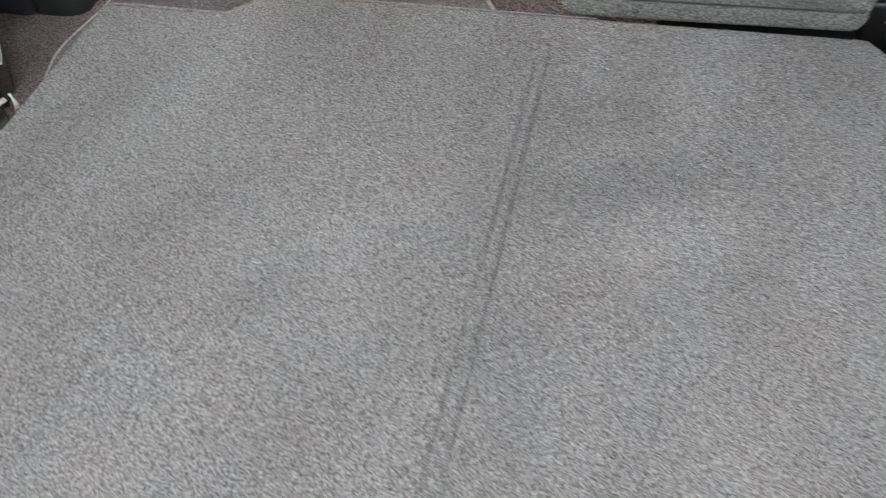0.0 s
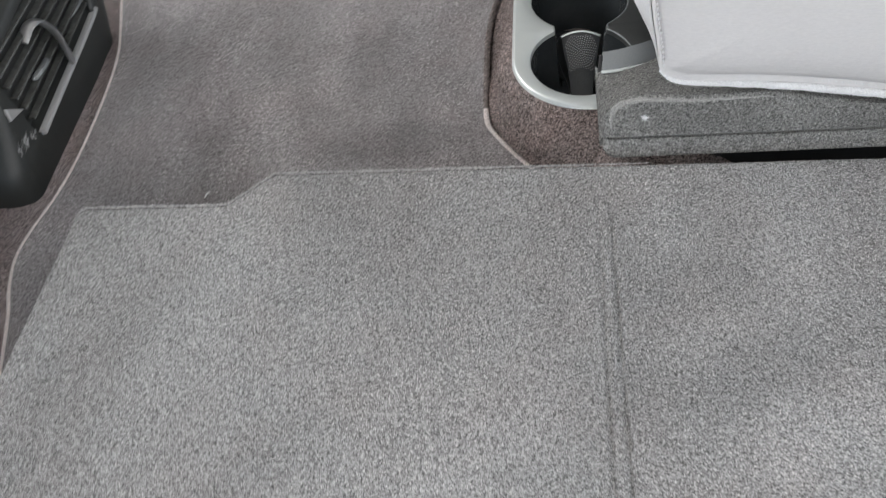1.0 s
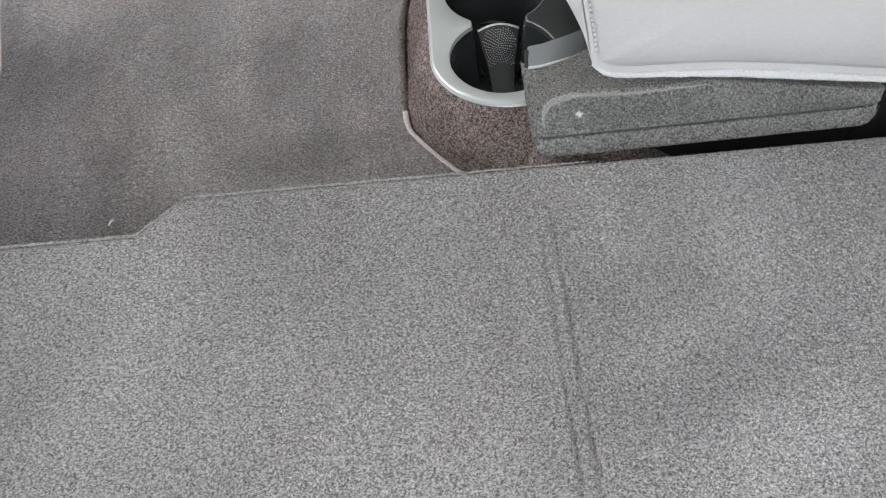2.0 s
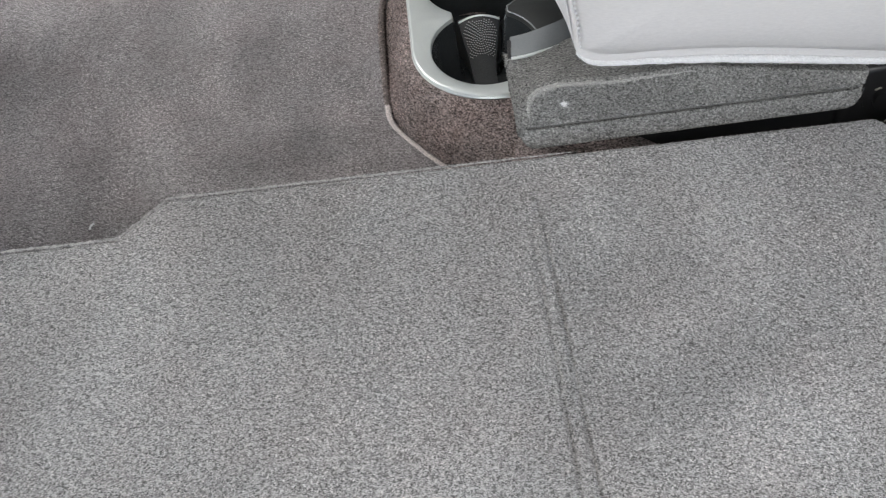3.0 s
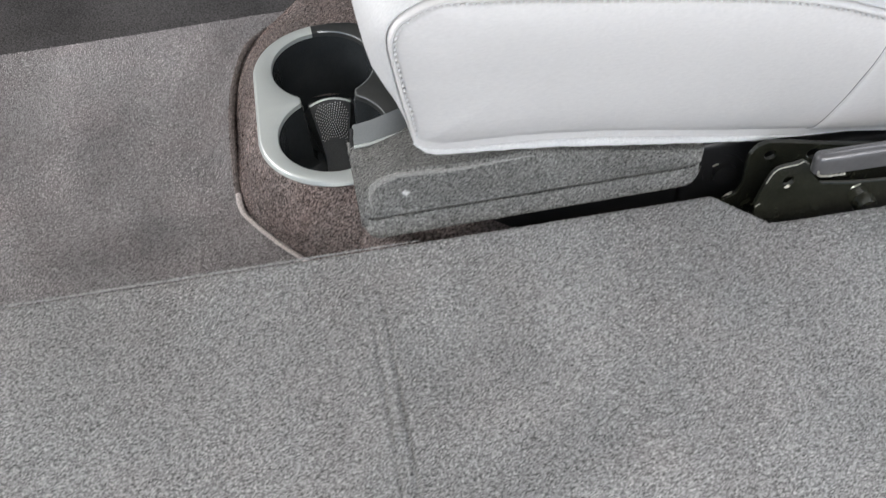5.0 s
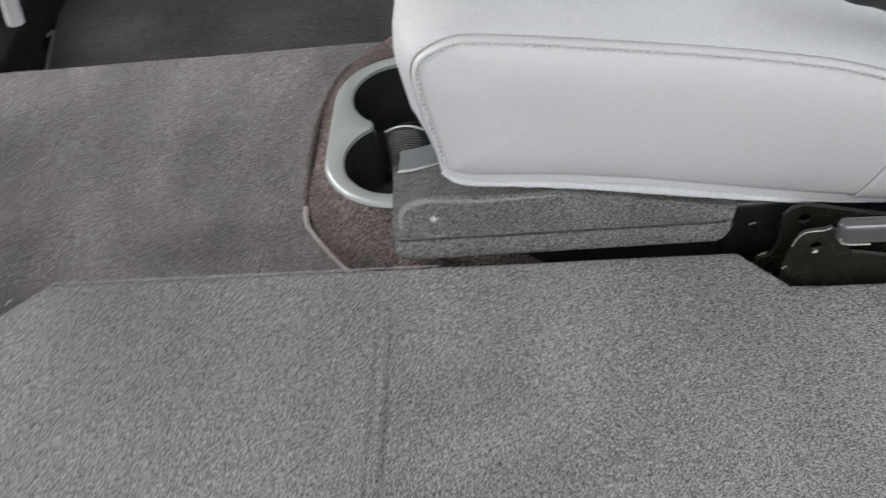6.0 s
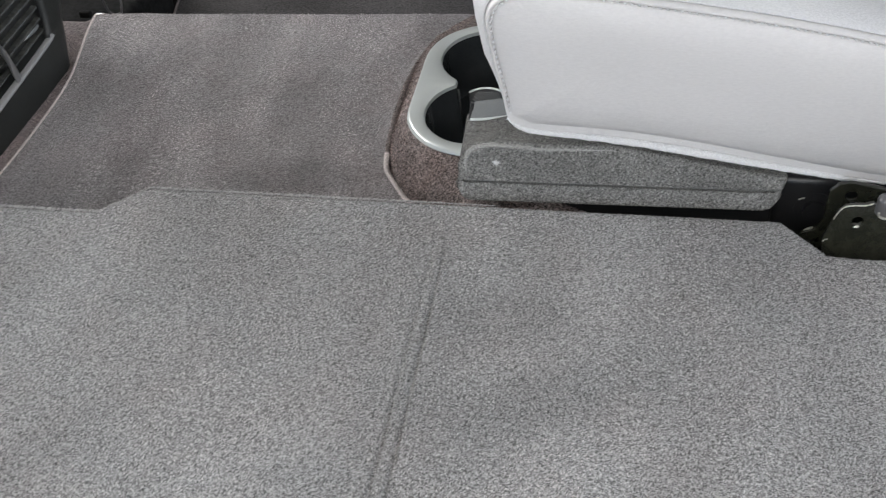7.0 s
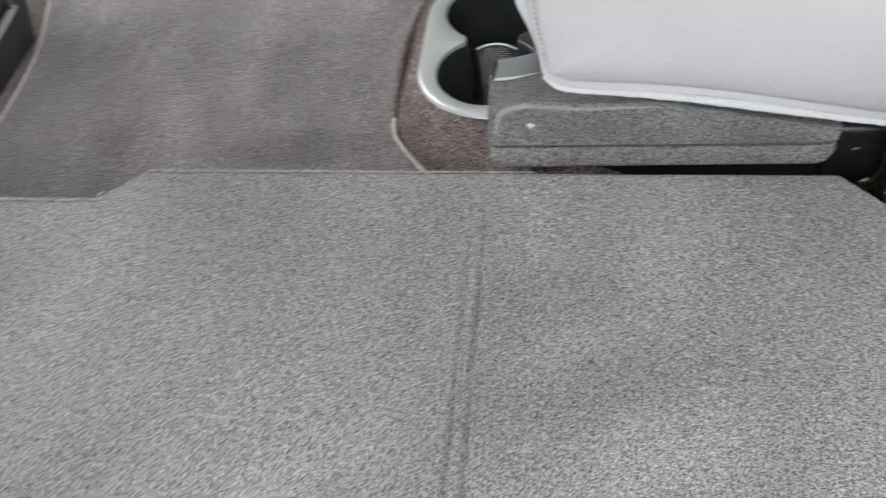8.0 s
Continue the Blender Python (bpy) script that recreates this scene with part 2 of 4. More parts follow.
BOLSTER = material("pale_woven_vinyl", (0.70, 0.70, 0.705), 0.5, grain=0.08, scale=620, bump=0.8, stain=0.03, stain_scale=9, stretch=(1, 1.6, 1), bump_dist=0.0006)
LEATHER = material("light_grey_leather", (0.748, 0.731, 0.723), 0.40, grain=0.03, scale=240, bump=0.5, stain=0.025,
                   stain_scale=7, stretch=(1, 1, 3.0), bump_dist=0.0008)
FLEECE = material("white_hem", (0.92, 0.92, 0.92), 0.95, grain=0.12, scale=700, bump=0.8, bump_dist=0.002)
THREAD = material("white_thread", (0.78, 0.78, 0.78), 0.7, grain=0.08, scale=900)
SILVER = material("satin_silver_plastic", (0.70, 0.74, 0.72), 0.33, metal=0.45, grain=0.03, scale=900, bump=0.03, stain=0.04)
BLACK = material("black_plastic", (0.020, 0.020, 0.021), 0.36, grain=0.2, scale=900, bump=0.12, stain=0.2, stain_scale=30)
CHARCOAL = material("charcoal_plastic", (0.025, 0.027, 0.025), 0.48, grain=0.2, scale=800, bump=0.2, stain=0.2, stain_scale=20)
GREYPLASTIC = material("grey_plastic", (0.34, 0.34, 0.335), 0.4, grain=0.1, scale=800, bump=0.1, stain=0.08)
STRAP = material("grey_satin_strap", (0.30, 0.315, 0.315), 0.27, metal=0.45, grain=0.05, scale=800, bump=0.03, stain=0.06)
WELL = material("black_well_plastic", (0.036, 0.040, 0.042), 0.24, grain=0.15, scale=900, bump=0.06, stain=0.2, stain_scale=30)
MOULDING = material("dark_grey_moulding", (0.036, 0.038, 0.037), 0.45, grain=0.15, scale=900, bump=0.08, stain=0.1)
RUBBER = material("dark_rubber", (0.060, 0.064, 0.066), 0.30, grain=0.2, scale=900, bump=0.1)
SCUFF = material("rubbed_plastic", (0.36, 0.36, 0.35), 0.8, grain=0.4, scale=900)
DOTS = material("grip_dot_rubber", (0.80, 0.81, 0.81), 0.4)
STEEL = material("olive_black_steel", (0.030, 0.031, 0.022), 0.22, metal=0.0, grain=0.25, scale=120, bump=0.10, stain=0.3,
                 stain_scale=25, coat=0.7)
BAR = material("satin_metal", (0.42, 0.42, 0.42), 0.32, metal=0.7, grain=0.05, scale=300, stain=0.08, stain_scale=30)
EDGE = material("worn_and_glinting_steel", (0.52, 0.50, 0.44), 0.3, metal=0.5, grain=0.2, scale=500, bump=0.3)
LATCH = material("dark_satin_metal", (0.19, 0.186, 0.19), 0.3, metal=0.55, grain=0.05, scale=300, stain=0.08, stain_scale=30)
POLISHED = material("polished_steel_edge", (0.88, 0.88, 0.86), 0.25, metal=0.3, grain=0.15, scale=300, bump=0.2)
SOOT = material("matt_black_steel", (0.012, 0.012, 0.012), 0.75, grain=0.4, scale=120, bump=0.3, stain=0.3, stain_scale=20)
SLAT = material("glossy_slat_plastic", (0.055, 0.056, 0.052), 0.25, grain=0.3, scale=200, bump=0.15, stain=0.3, stain_scale=40)
CHROME = material("bright_metal", (0.75, 0.75, 0.75), 0.15, metal=1.0, grain=0.05, scale=200)
HEADLINER = material("headliner", (0.62, 0.61, 0.58), 0.95, grain=0.08, scale=300, bump=0.2)
SIDE = material("side_trim_plastic", (0.22, 0.22, 0.22), 0.6, grain=0.1, scale=300, bump=0.1)
ASPHALT = material("asphalt", (0.06, 0.06, 0.06), 0.9, grain=0.4, scale=60, bump=0.4)


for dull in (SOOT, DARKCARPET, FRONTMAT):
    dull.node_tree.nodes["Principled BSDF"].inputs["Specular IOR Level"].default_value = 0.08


# ---- mesh helpers ----
def part(name, bm, mat, parent=None, label="", smooth=True):
    """Links a bmesh as one mesh object, under a thing or a part."""
    me = bpy.data.meshes.new(name)
    bmesh.ops.recalc_face_normals(bm, faces=bm.faces[:])
    bm.to_mesh(me)
    bm.free()
    if smooth:
        me.shade_smooth()
        me.set_sharp_from_angle(angle=radians(42))
    me.materials.append(mat)
    ob = new(name, me)
    ob.parent = parent
    if label:
        tagged(ob, label)
    return ob


def loft(bm, rings, closed=True, cap0=False, cap1=False):
    """Skins rings of equal count."""
    vs = [[bm.verts.new(p) for p in r] for r in rings]
    n = len(vs[0])
    for a, b in zip(vs, vs[1:]):
        for i in range(n if closed else n - 1):
            j = (i + 1) % n
            bm.faces.new((a[i], a[j], b[j], b[i]))
    if cap0:
        bm.faces.new(vs[0])
    if cap1:
        bm.faces.new(vs[-1])
    return vs


def smooth_line(points, steps=6, closed=False):
    """A Catmull-Rom line through points."""
    p = [Vector(q) for q in points]
    n, out = len(p), []
    for i in range(n if closed else n - 1):
        if closed:
            a, b, c, d = (p[(i + k) % n] for k in (-1, 0, 1, 2))
        else:
            a, b, c, d = p[max(i - 1, 0)], p[i], p[i + 1], p[min(i + 2, n - 1)]
        for s in range(steps):
            t = s / steps
            out.append(0.5 * (2 * b + (c - a) * t + (2 * a - 5 * b + 4 * c - d) * t * t + (3 * b - a - 3 * c + d) * t ** 3))
    if not closed:
        out.append(p[-1])
    return out


def tube(bm, points, r, n=8, cap=True, flat=1.0, up=(0, 0, 1)):
    """A round cord along points."""
    pts = [Vector(q) for q in points]
    rings = []
    for i, q in enumerate(pts):
        d = (pts[min(i + 1, len(pts) - 1)] - pts[max(i - 1, 0)]).normalized()
        s = d.cross(Vector(up))
        s = s.normalized() if s.length > 1e-4 else Vector((1, 0, 0))
        u = s.cross(d).normalized()
        rr = r[i] if isinstance(r, (list, tuple)) else r
        rings.append([q + rr * (math.cos(a) * s + flat * math.sin(a) * u) for a in (2 * math.pi * k / n for k in range(n))])
    loft(bm, rings, cap0=cap, cap1=cap)


def inset_loop(loop, d):
    """A closed flat loop of (x, y), counter-clockwise, moved inwards by d."""
    n, out = len(loop), []
    for i in range(n):
        a, b, c = (Vector(loop[(i + k) % n][:2]) for k in (-1, 0, 1))
        e, f = (b - a).normalized(), (c - b).normalized()
        ne, nf = Vector((-e.y, e.x)), Vector((-f.y, f.x))
        m = (ne + nf)
        m = m / max(0.35, m.dot(ne)) if m.length > 1e-6 else ne
        out.append((b.x + m.x * d, b.y + m.y * d))
    return out


def slab(bm, loop, z0, z1, r=0.003, m=None):
    """A plate with a rounded upper rim; loop is counter-clockwise. m places it."""
    rings = [[(x, y, z0) for x, y in loop], [(x, y, z1 - r) for x, y in loop]]
    for k in (1, 2, 3):
        a = math.pi / 2 * k / 3
        rings.append([(x, y, z1 - r + r * math.sin(a)) for x, y in inset_loop(loop, r * (1 - math.cos(a)))])
    if m:
        rings = [[m @ Vector(q) for q in ring] for ring in rings]
    loft(bm, rings, cap0=True, cap1=True)


def box(bm, lo, hi, r=0.004, m=None):
    """A block with rounded corners and rims."""
    (x0, y0, z0), (x1, y1, z1) = lo, hi
    q = min(r, (x1 - x0) / 2.01, (y1 - y0) / 2.01)
    loop = []
    for cx, cy, a0 in ((x1 - q, y1 - q, 0), (x0 + q, y1 - q, 90), (x0 + q, y0 + q, 180), (x1 - q, y0 + q, 270)):
        loop += [(cx + q * math.cos(radians(a0 + a)), cy + q * math.sin(radians(a0 + a))) for a in (0, 30, 60, 90)]
    slab(bm, loop, z0, z1, min(r, (z1 - z0) / 2.01, q * 0.9 + 1e-5), m)


def holed_plate(bm, loop, holes, thick, m):
    """A flat plate cut to loop, with round holes (x, y, r), drawn in its own plane and placed by m."""
    edges, rims = [], []
    for pts in [loop] + [[(x + r * math.cos(2 * math.pi * k / 16), y + r * math.sin(2 * math.pi * k / 16)) for k in range(16)] for x, y, r in holes]:
        vs = [bm.verts.new((x, y, 0)) for x, y in pts]
        rims.append(vs)
        edges += [bm.edges.new((vs[i], vs[(i + 1) % len(vs)])) for i in range(len(vs))]
    bmesh.ops.triangle_fill(bm, edges=edges, use_beauty=True)
    faces = bm.faces[:]
    ext = bmesh.ops.extrude_face_region(bm, geom=faces, use_keep_orig=True)
    bmesh.ops.translate(bm, vec=(0, 0, thick), verts=[v for v in ext["geom"] if isinstance(v, bmesh.types.BMVert)])
    rims = [e for e in bm.edges if len(e.link_faces) == 2 and e.calc_face_angle(0) > 1.0]
    bmesh.ops.bevel(bm, geom=rims, offset=0.0007, segments=2, affect='EDGES', profile=0.5)
    bmesh.ops.transform(bm, matrix=m, verts=bm.verts[:])


def thing(name, label, category, at=(0, 0, 0), group=""):
    ob = new(name)
    ob.empty_display_size = 0.05
    ob.location = at
    return tagged(ob, label, category, group)


def structure(name, bm, mat, label, category):
    return tagged(part(name, bm, mat), label, category, kind="structure")


def pile_on(ob, count, length, width, mat, keep=None, seed=1, lean=(35, 75), name="carpet_nap"):
    """Loose fibres on the upper faces of a mesh: one thin blade each, leaning at random. keep(points) picks where."""
    me = ob.data
    me.calc_loop_triangles()
    nv, nt = len(me.vertices), len(me.loop_triangles)
    co = np.empty(nv * 3, np.float32)
    me.vertices.foreach_get("co", co)
    co = co.reshape(-1, 3)
    ti = np.empty(nt * 3, np.int32)
    me.loop_triangles.foreach_get("vertices", ti)
    tri = co[ti.reshape(-1, 3)]
    nrm = np.cross(tri[:, 1] - tri[:, 0], tri[:, 2] - tri[:, 0])
    area = np.linalg.norm(nrm, axis=1) / 2
    ok = area > 1e-12
    mid_t = tri.mean(axis=1)
    if keep is not None:
        ok &= keep(mid_t, True)
    tri, nrm, area = tri[ok], nrm[ok] / (2 * area[ok])[:, None], area[ok]
    nrm = -nrm if (nrm[:, 2] * area).sum() / area.sum() < -0.2 else nrm
    rng = np.random.default_rng(seed)
    pick = rng.choice(len(area), size=count, p=area / area.sum())
    r1, r2 = np.sqrt(rng.random(count)), rng.random(count)
    p = (1 - r1)[:, None] * tri[pick, 0] + (r1 * (1 - r2))[:, None] * tri[pick, 1] + (r1 * r2)[:, None] * tri[pick, 2]
    nn = nrm[pick]
    if keep is not None:
        sel = keep(p, False)
        p, nn = p[sel], nn[sel]
    m = len(p)
    a = rng.random(m) * 2 * np.pi
    rnd = np.stack([np.cos(a), np.sin(a), np.zeros(m)], 1)
    rnd -= nn * (rnd * nn).sum(1)[:, None]
    rnd /= np.linalg.norm(rnd, axis=1)[:, None] + 1e-9
    th = np.radians(rng.uniform(lean[0], lean[1], m))[:, None]
    ln = (length * rng.uniform(0.6, 1.25, m))[:, None]
    tip = p + ln * (np.cos(th) * nn + np.sin(th) * rnd)
    side = np.cross(nn, rnd)
    side *= (width * rng.uniform(0.7, 1.3, m) / 2)[:, None]
    root = p - 0.0003 * nn
    verts = np.stack([root - side, root + side, tip], 1).reshape(-1, 3).astype(np.float32)
    out = bpy.data.meshes.new(name)
    out.vertices.add(m * 3)
    out.vertices.foreach_set("co", verts.ravel())
    out.loops.add(m * 3)
    out.loops.foreach_set("vertex_index", np.arange(m * 3, dtype=np.int32))
    out.polygons.add(m)
    out.polygons.foreach_set("loop_start", np.arange(0, m * 3, 3, dtype=np.int32))
    out.update(calc_edges=True)
    out.materials.append(mat)
    fib = new(name, out)
    fib.parent = ob
    return tagged(fib, kind="stuff")


FLOOR = -0.1025

# ---- the cabin ----
# carpeted floor with an opening for the cup wells
bm = bmesh.new()
xs = [-0.95, -0.6, -0.298, -0.284, 0.0, 0.19, 0.305, 0.6, 1.05]
ys = [-1.4, -0.9, -0.4, 0.0, 0.14, 0.32, 0.44]
far = [0.434 if x < -0.29 else 0.4485 + 0.060 * (min(max(x, -0.28), 0.6) + 0.277) for x in xs]
g = [[bm.verts.new((x, far[i] if y == ys[-1] else y, FLOOR)) for i, x in enumerate(xs)] for y in ys]
for j in range(len(ys) - 1):
    for i in range(len(xs) - 1):
        if not (xs[i] == 0.19 and ys[j] == 0.14):
            bm.faces.new((g[j][i], g[j][i + 1], g[j + 1][i + 1], g[j + 1][i]))
# rounded step down to the front foot space
step = [(0.0, FLOOR), (0.006, FLOOR - 0.002), (0.010, FLOOR - 0.008), (0.013, FLOOR - 0.03), (0.015, -0.205)]
loft(bm, [[(x, far[i] + y, z) for i, x in enumerate(xs)] for y, z in step], closed=False)
floor = structure("floor", bm, FLOOR_CARPET, "brown-grey cut-pile carpet on the cabin floor", "floor")
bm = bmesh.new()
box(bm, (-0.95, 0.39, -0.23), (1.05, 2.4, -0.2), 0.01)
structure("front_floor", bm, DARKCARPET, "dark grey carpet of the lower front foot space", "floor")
# unseen roof; its rear edge is set forward to let in overhead light
bm = bmesh.new()
box(bm, (-1.0, -0.78, 0.86), (1.1, 2.5, 0.90), 0.01)
structure("ceiling", bm, HEADLINER, "unseen pale grey headliner, cut short at the rear to admit light", "ceiling")
for name, x0, x1 in (("wall_left", -1.0, -0.95), ("wall_right", 1.05, 1.10)):
    bm = bmesh.new()
    box(bm, (x0, -1.45, -0.23), (x1, -0.05, 0.42), 0.005)
    box(bm, (x0, -0.05, -0.23), (x1, 1.1, -0.06), 0.005)
    box(bm, (x0, 1.1, -0.23), (x1, 2.5, 0.42), 0.005)
    box(bm, (x0, -1.45, 0.80), (x1, 2.5, 0.86), 0.005)
    for y0, y1 in ((-1.45, -1.3), (-0.10, -0.05), (1.1, 1.2), (2.4, 2.5)):
        box(bm, (x0 + 0.002, y0, 0.42), (x1 - 0.002, y1, 0.80), 0.005)
    structure(name, bm, SIDE, "grey plastic cabin side with windows and open door", "wall")
bm = bmesh.new()
box(bm, (-1.0, 2.5, -0.23), (1.1, 2.55, 0.9), 0.005)
structure("wall_front", bm, SIDE, "dark dashboard end of the cabin", "wall")
bm = bmesh.new()
box(bm, (-0.95, -1.45, -0.23), (1.05, -1.40, -0.03), 0.005)
structure("wall_rear", bm, SIDE, "grey plastic sill of the open tailgate", "wall")
bm = bmesh.new()
slab(bm, [(-60, -60), (60, -60), (60, 60), (-60, 60)], -0.95, -0.85, 0.01)
structure("ground", bm, ASPHALT, "dark asphalt outside the vehicle", "ground")

# ---- load floor: carpeted board with a double fold seam ----
panel = thing("cargo_floor_panel", "grey carpeted cargo floor board with notched corners and fold seam", "cargo floor", (0.2, -0.4, -0.02))
FRONT = [(-0.155, -0.0355), (-0.033, -0.0345), (0.0, 0.0), (0.52, 0.0055), (0.552, -0.031), (1.03, -0.031)]


def front_y(x):
    for (xa, ya), (xb, yb) in zip(FRONT, FRONT[1:]):
        if x <= xb:
            return ya + (yb - ya) * max(0.0, (x - xa) / (xb - xa))
    return FRONT[-1][1]


def edge_drop(d, r=0.007):
    return 0.0 if d >= r else -(r - math.sqrt(max(0.0, r * r - (r - d) ** 2)))


def seam_depth(x, y):
    fade = min(1.0, max(0.0, (-0.012 - y) / 0.10))
    out = 0.0
    for x0, k in ((0.2572, 0.95), (0.2663 - 0.008 * min(0.0, y + 0.1), 1.0)):
        out -= 0.0032 * k * math.exp(-((x - x0) / 0.0019) ** 2)
    hump = 0.0012 * math.exp(-((x - 0.2618) / 0.012) ** 2)
    worn = 0.8 + 0.8 * noise.noise(Vector((x * 20, y * 24, 0.0)))
    return fade * (out * worn + hump)


bm = bmesh.new()
x0 = -0.155
cols = [x0 + d for d in (0, 0.0008, 0.002, 0.004, 0.007)]
cols += list(np.arange(x0 + 0.02, 0.238, 0.018)) + [-0.033, 0.0] + list(np.arange(0.24, 0.282, 0.0011)) + list(np.arange(0.29, 1.03, 0.02)) + [0.52, 0.551, 1.03]
cols = sorted(set(round(float(c), 5) for c in cols))
rows_d = [0, 0.0008, 0.002, 0.004, 0.007, 0.012, 0.02, 0.03] + list(np.arange(0.045, 1.36, 0.02))
grid = []
for d in rows_d:
    line = []
    for c in cols:
        yf = front_y(c)
        y = yf - d * (1.36 + yf) / 1.36
        corner = 0.010
        dl = c - x0
        if dl < corner and d < corner:
            rad = corner - math.hypot(corner - dl, corner - d)
            near = max(0.0, rad)
        else:
            near = min(d, dl)
        slant = 0.045 * (y + 0.033) * max(0.0, 1 - dl / 0.25)
        z = edge_drop(near) + seam_depth(c, y)
        z += 0.0008 * noise.noise(Vector((c * 7, y * 7, 0.3))) * min(1.0, near / 0.03)
        line.append(bm.verts.new((c + slant, y, z)))
    grid.append(line)
for a, b in zip(grid, grid[1:]):
    for i in range(len(cols) - 1):
        bm.faces.new((a[i], b[i], b[i + 1], a[i + 1]))
rim = grid[0][::-1] + [ln[0] for ln in grid[1:]]
low = [bm.verts.new((v.co.x, v.co.y, -0.016)) for v in rim]
for i in range(len(rim) - 1):
    bm.faces.new((rim[i], rim[i + 1], low[i + 1], low[i]))
carpet = part("carpet", bm, CARPET)
carpet.parent, carpet.matrix_parent_inverse = panel, Matrix.Translation((-0.2, 0.4, 0.02))


def under(ob, parent, at):
    ob.parent, ob.matrix_parent_inverse = parent, Matrix.Translation(at).inverted()
    return ob


# pale roll added to draw the light caught by the rounded front edge
bm = bmesh.new()
brim = smooth_line([(x + 0.045 * (y + 0.033) * max(0.0, 1 - (x + 0.155) / 0.25), y + 0.0003, -0.0019) for x, y in [(-0.1535, -0.050), (-0.1528, -0.042), (-0.1500, -0.0372), (-0.144, -0.0355), (-0.10, -0.0352), (-0.036, -0.0347), (-0.030, -0.0315), (-0.004, -0.004), (0.003, 0.0), (0.05, 0.0005), (0.20, 0.0021), (0.30, 0.0032)]], 6)
tube(bm, brim, [(0.0010 + 0.0003 * noise.noise(p * 90)) * min(1.0, 0.1 + 0.1 * (len(brim) - 1 - i)) for i, p in enumerate(brim)], 6)
edge_highlight = under(part("edge_highlight", bm, EDGE_HIGHLIGHT, label="pale thin roll standing in for light caught along the board edge"), panel, (0.2, -0.4, -0.02))
bm = bmesh.new()
slab(bm, [(-0.17, -1.36), (1.02, -1.36), (1.02, -0.05), (-0.15, -0.05)], -0.03, -0.0165, 0.002)
under(part("board", bm, BLACK), panel, (0.2, -0.4, -0.02))
bm = bmesh.new()
box(bm, (-0.12, -1.30, FLOOR), (0.98, -0.16, -0.03), 0.01)
under(part("support_frame", bm, BLACK), panel, (0.2, -0.4, -0.02))

# ---- aisle mat ----
aisle = thing("floor_mat", "dark grey-brown carpet mat with pale piping in the aisle", "floor mat", (0, 0.2, FLOOR))
left_edge = [(-0.282, 0.4440), (-0.275, 0.405), (-0.266, 0.370), (-0.257, 0.335), (-0.2495, 0.302), (-0.2445, 0.262), (-0.242, 0.21), (-0.2415, 0.165), (-0.2425, 0.12),
             (-0.247, 0.075), (-0.2555, 0.033), (-0.259, 0.0), (-0.253, -0.035), (-0.240, -0.075), (-0.222, -0.15)]
right_edge = [(0.34, -0.09), (0.285, 0.0), (0.240, 0.058), (0.2115, 0.091), (0.191, 0.116), (0.1695, 0.147), (0.1610, 0.165), (0.1595, 0.185), (0.1595, 0.215), (0.1592, 0.25),
              (0.1600, 0.29), (0.1655, 0.34), (0.181, 0.395), (0.208, 0.437), (0.245, 0.480)]
le = [(p.x, p.y) for p in smooth_line([(x, y, 0) for x, y in left_edge])]
re = [(p.x, p.y) for p in smooth_line([(x, y, 0) for x, y in right_edge])]


def edge_x(line, y):
    """Where an edge of the mat runs at y."""
    pts = sorted((q[1], q[0]) for q in line)
    return float(np.interp(y, [q[0] for q in pts], [q[1] for q in pts]))


def curl(y):
    """How far the mat is pushed up where it meets the moulding of the cup holder."""
    return 0.017 * min(1.0, max(0.0, (y - 0.165) / 0.06)) * min(1.0, max(0.0, (0.47 - y) / 0.08))


bm = bmesh.new()
rings = []
for i in range(61):
    v = i / 60
    yl, yr = -0.15 + v * (0.4440 + 0.15), -0.09 + v * (0.470 + 0.09)
    xl, xr = edge_x(le, yl), edge_x(re, yr)
    row = [(xl, yl, FLOOR + 0.0005), (xl, yl, FLOOR + 0.0048), (xl + 0.001, yl, FLOOR + 0.0066), (xl + 0.003, yl, FLOOR + 0.0074)]
    for k in range(1, 46):
        q = k / 46
        x, y = xl + (xr - xl) * q, yl + (yr - yl) * q
        up = curl(yr) * max(0.0, 1 - (xr - x) / 0.024) ** 2
        rip = 0.0012 * noise.noise(Vector((x * 9, y * 9, 0.7))) + 0.0005 * noise.noise(Vector((x * 26, y * 26, 1.7)))
        row.append((x, y, FLOOR + 0.0076 + up + rip * min(1.0, (x - xl) / 0.05, max(0.0, (xr - x) / 0.05))))
    up = curl(yr)
    row += [(xr - 0.003, yr, FLOOR + 0.0074 + up * 0.8), (xr - 0.001, yr, FLOOR + 0.0066 + up * 0.95), (xr, yr, FLOOR + 0.0048 + up), (xr, yr, FLOOR + 0.0005)]
    rings.append(row)
tail = [(x, y + 0.0025, FLOOR + 0.0005 + (z - FLOOR) * 0.5) for x, y, z in rings[-1]]
loft(bm, rings + [tail], closed=False)
mat_carpet = under(part("carpet", bm, MAT), aisle, (0, 0.2, FLOOR))
bm = bmesh.new()
tube(bm, [(x, y, FLOOR + 0.0055) for x, y in le], 0.0019)
pipings = [under(part("piping", bm, PIPING, label="pale pinkish piping along the mat edge"), aisle, (0, 0.2, FLOOR))]
k = next(i for i, q in enumerate(re) if q[1] > 0.180)
bm = bmesh.new()
tube(bm, [(x, y, FLOOR + 0.0055 + curl(y)) for x, y in re[:k + 1]], 0.0027)
pipings.append(under(part("piping", bm, PIPING, label="pale pinkish piping along the mat edge"), aisle, (0, 0.2, FLOOR)))
bm = bmesh.new()
tube(bm, [(x, y, FLOOR + 0.0055 + curl(y)) for x, y in re[k:] if y < 0.466], 0.0027)
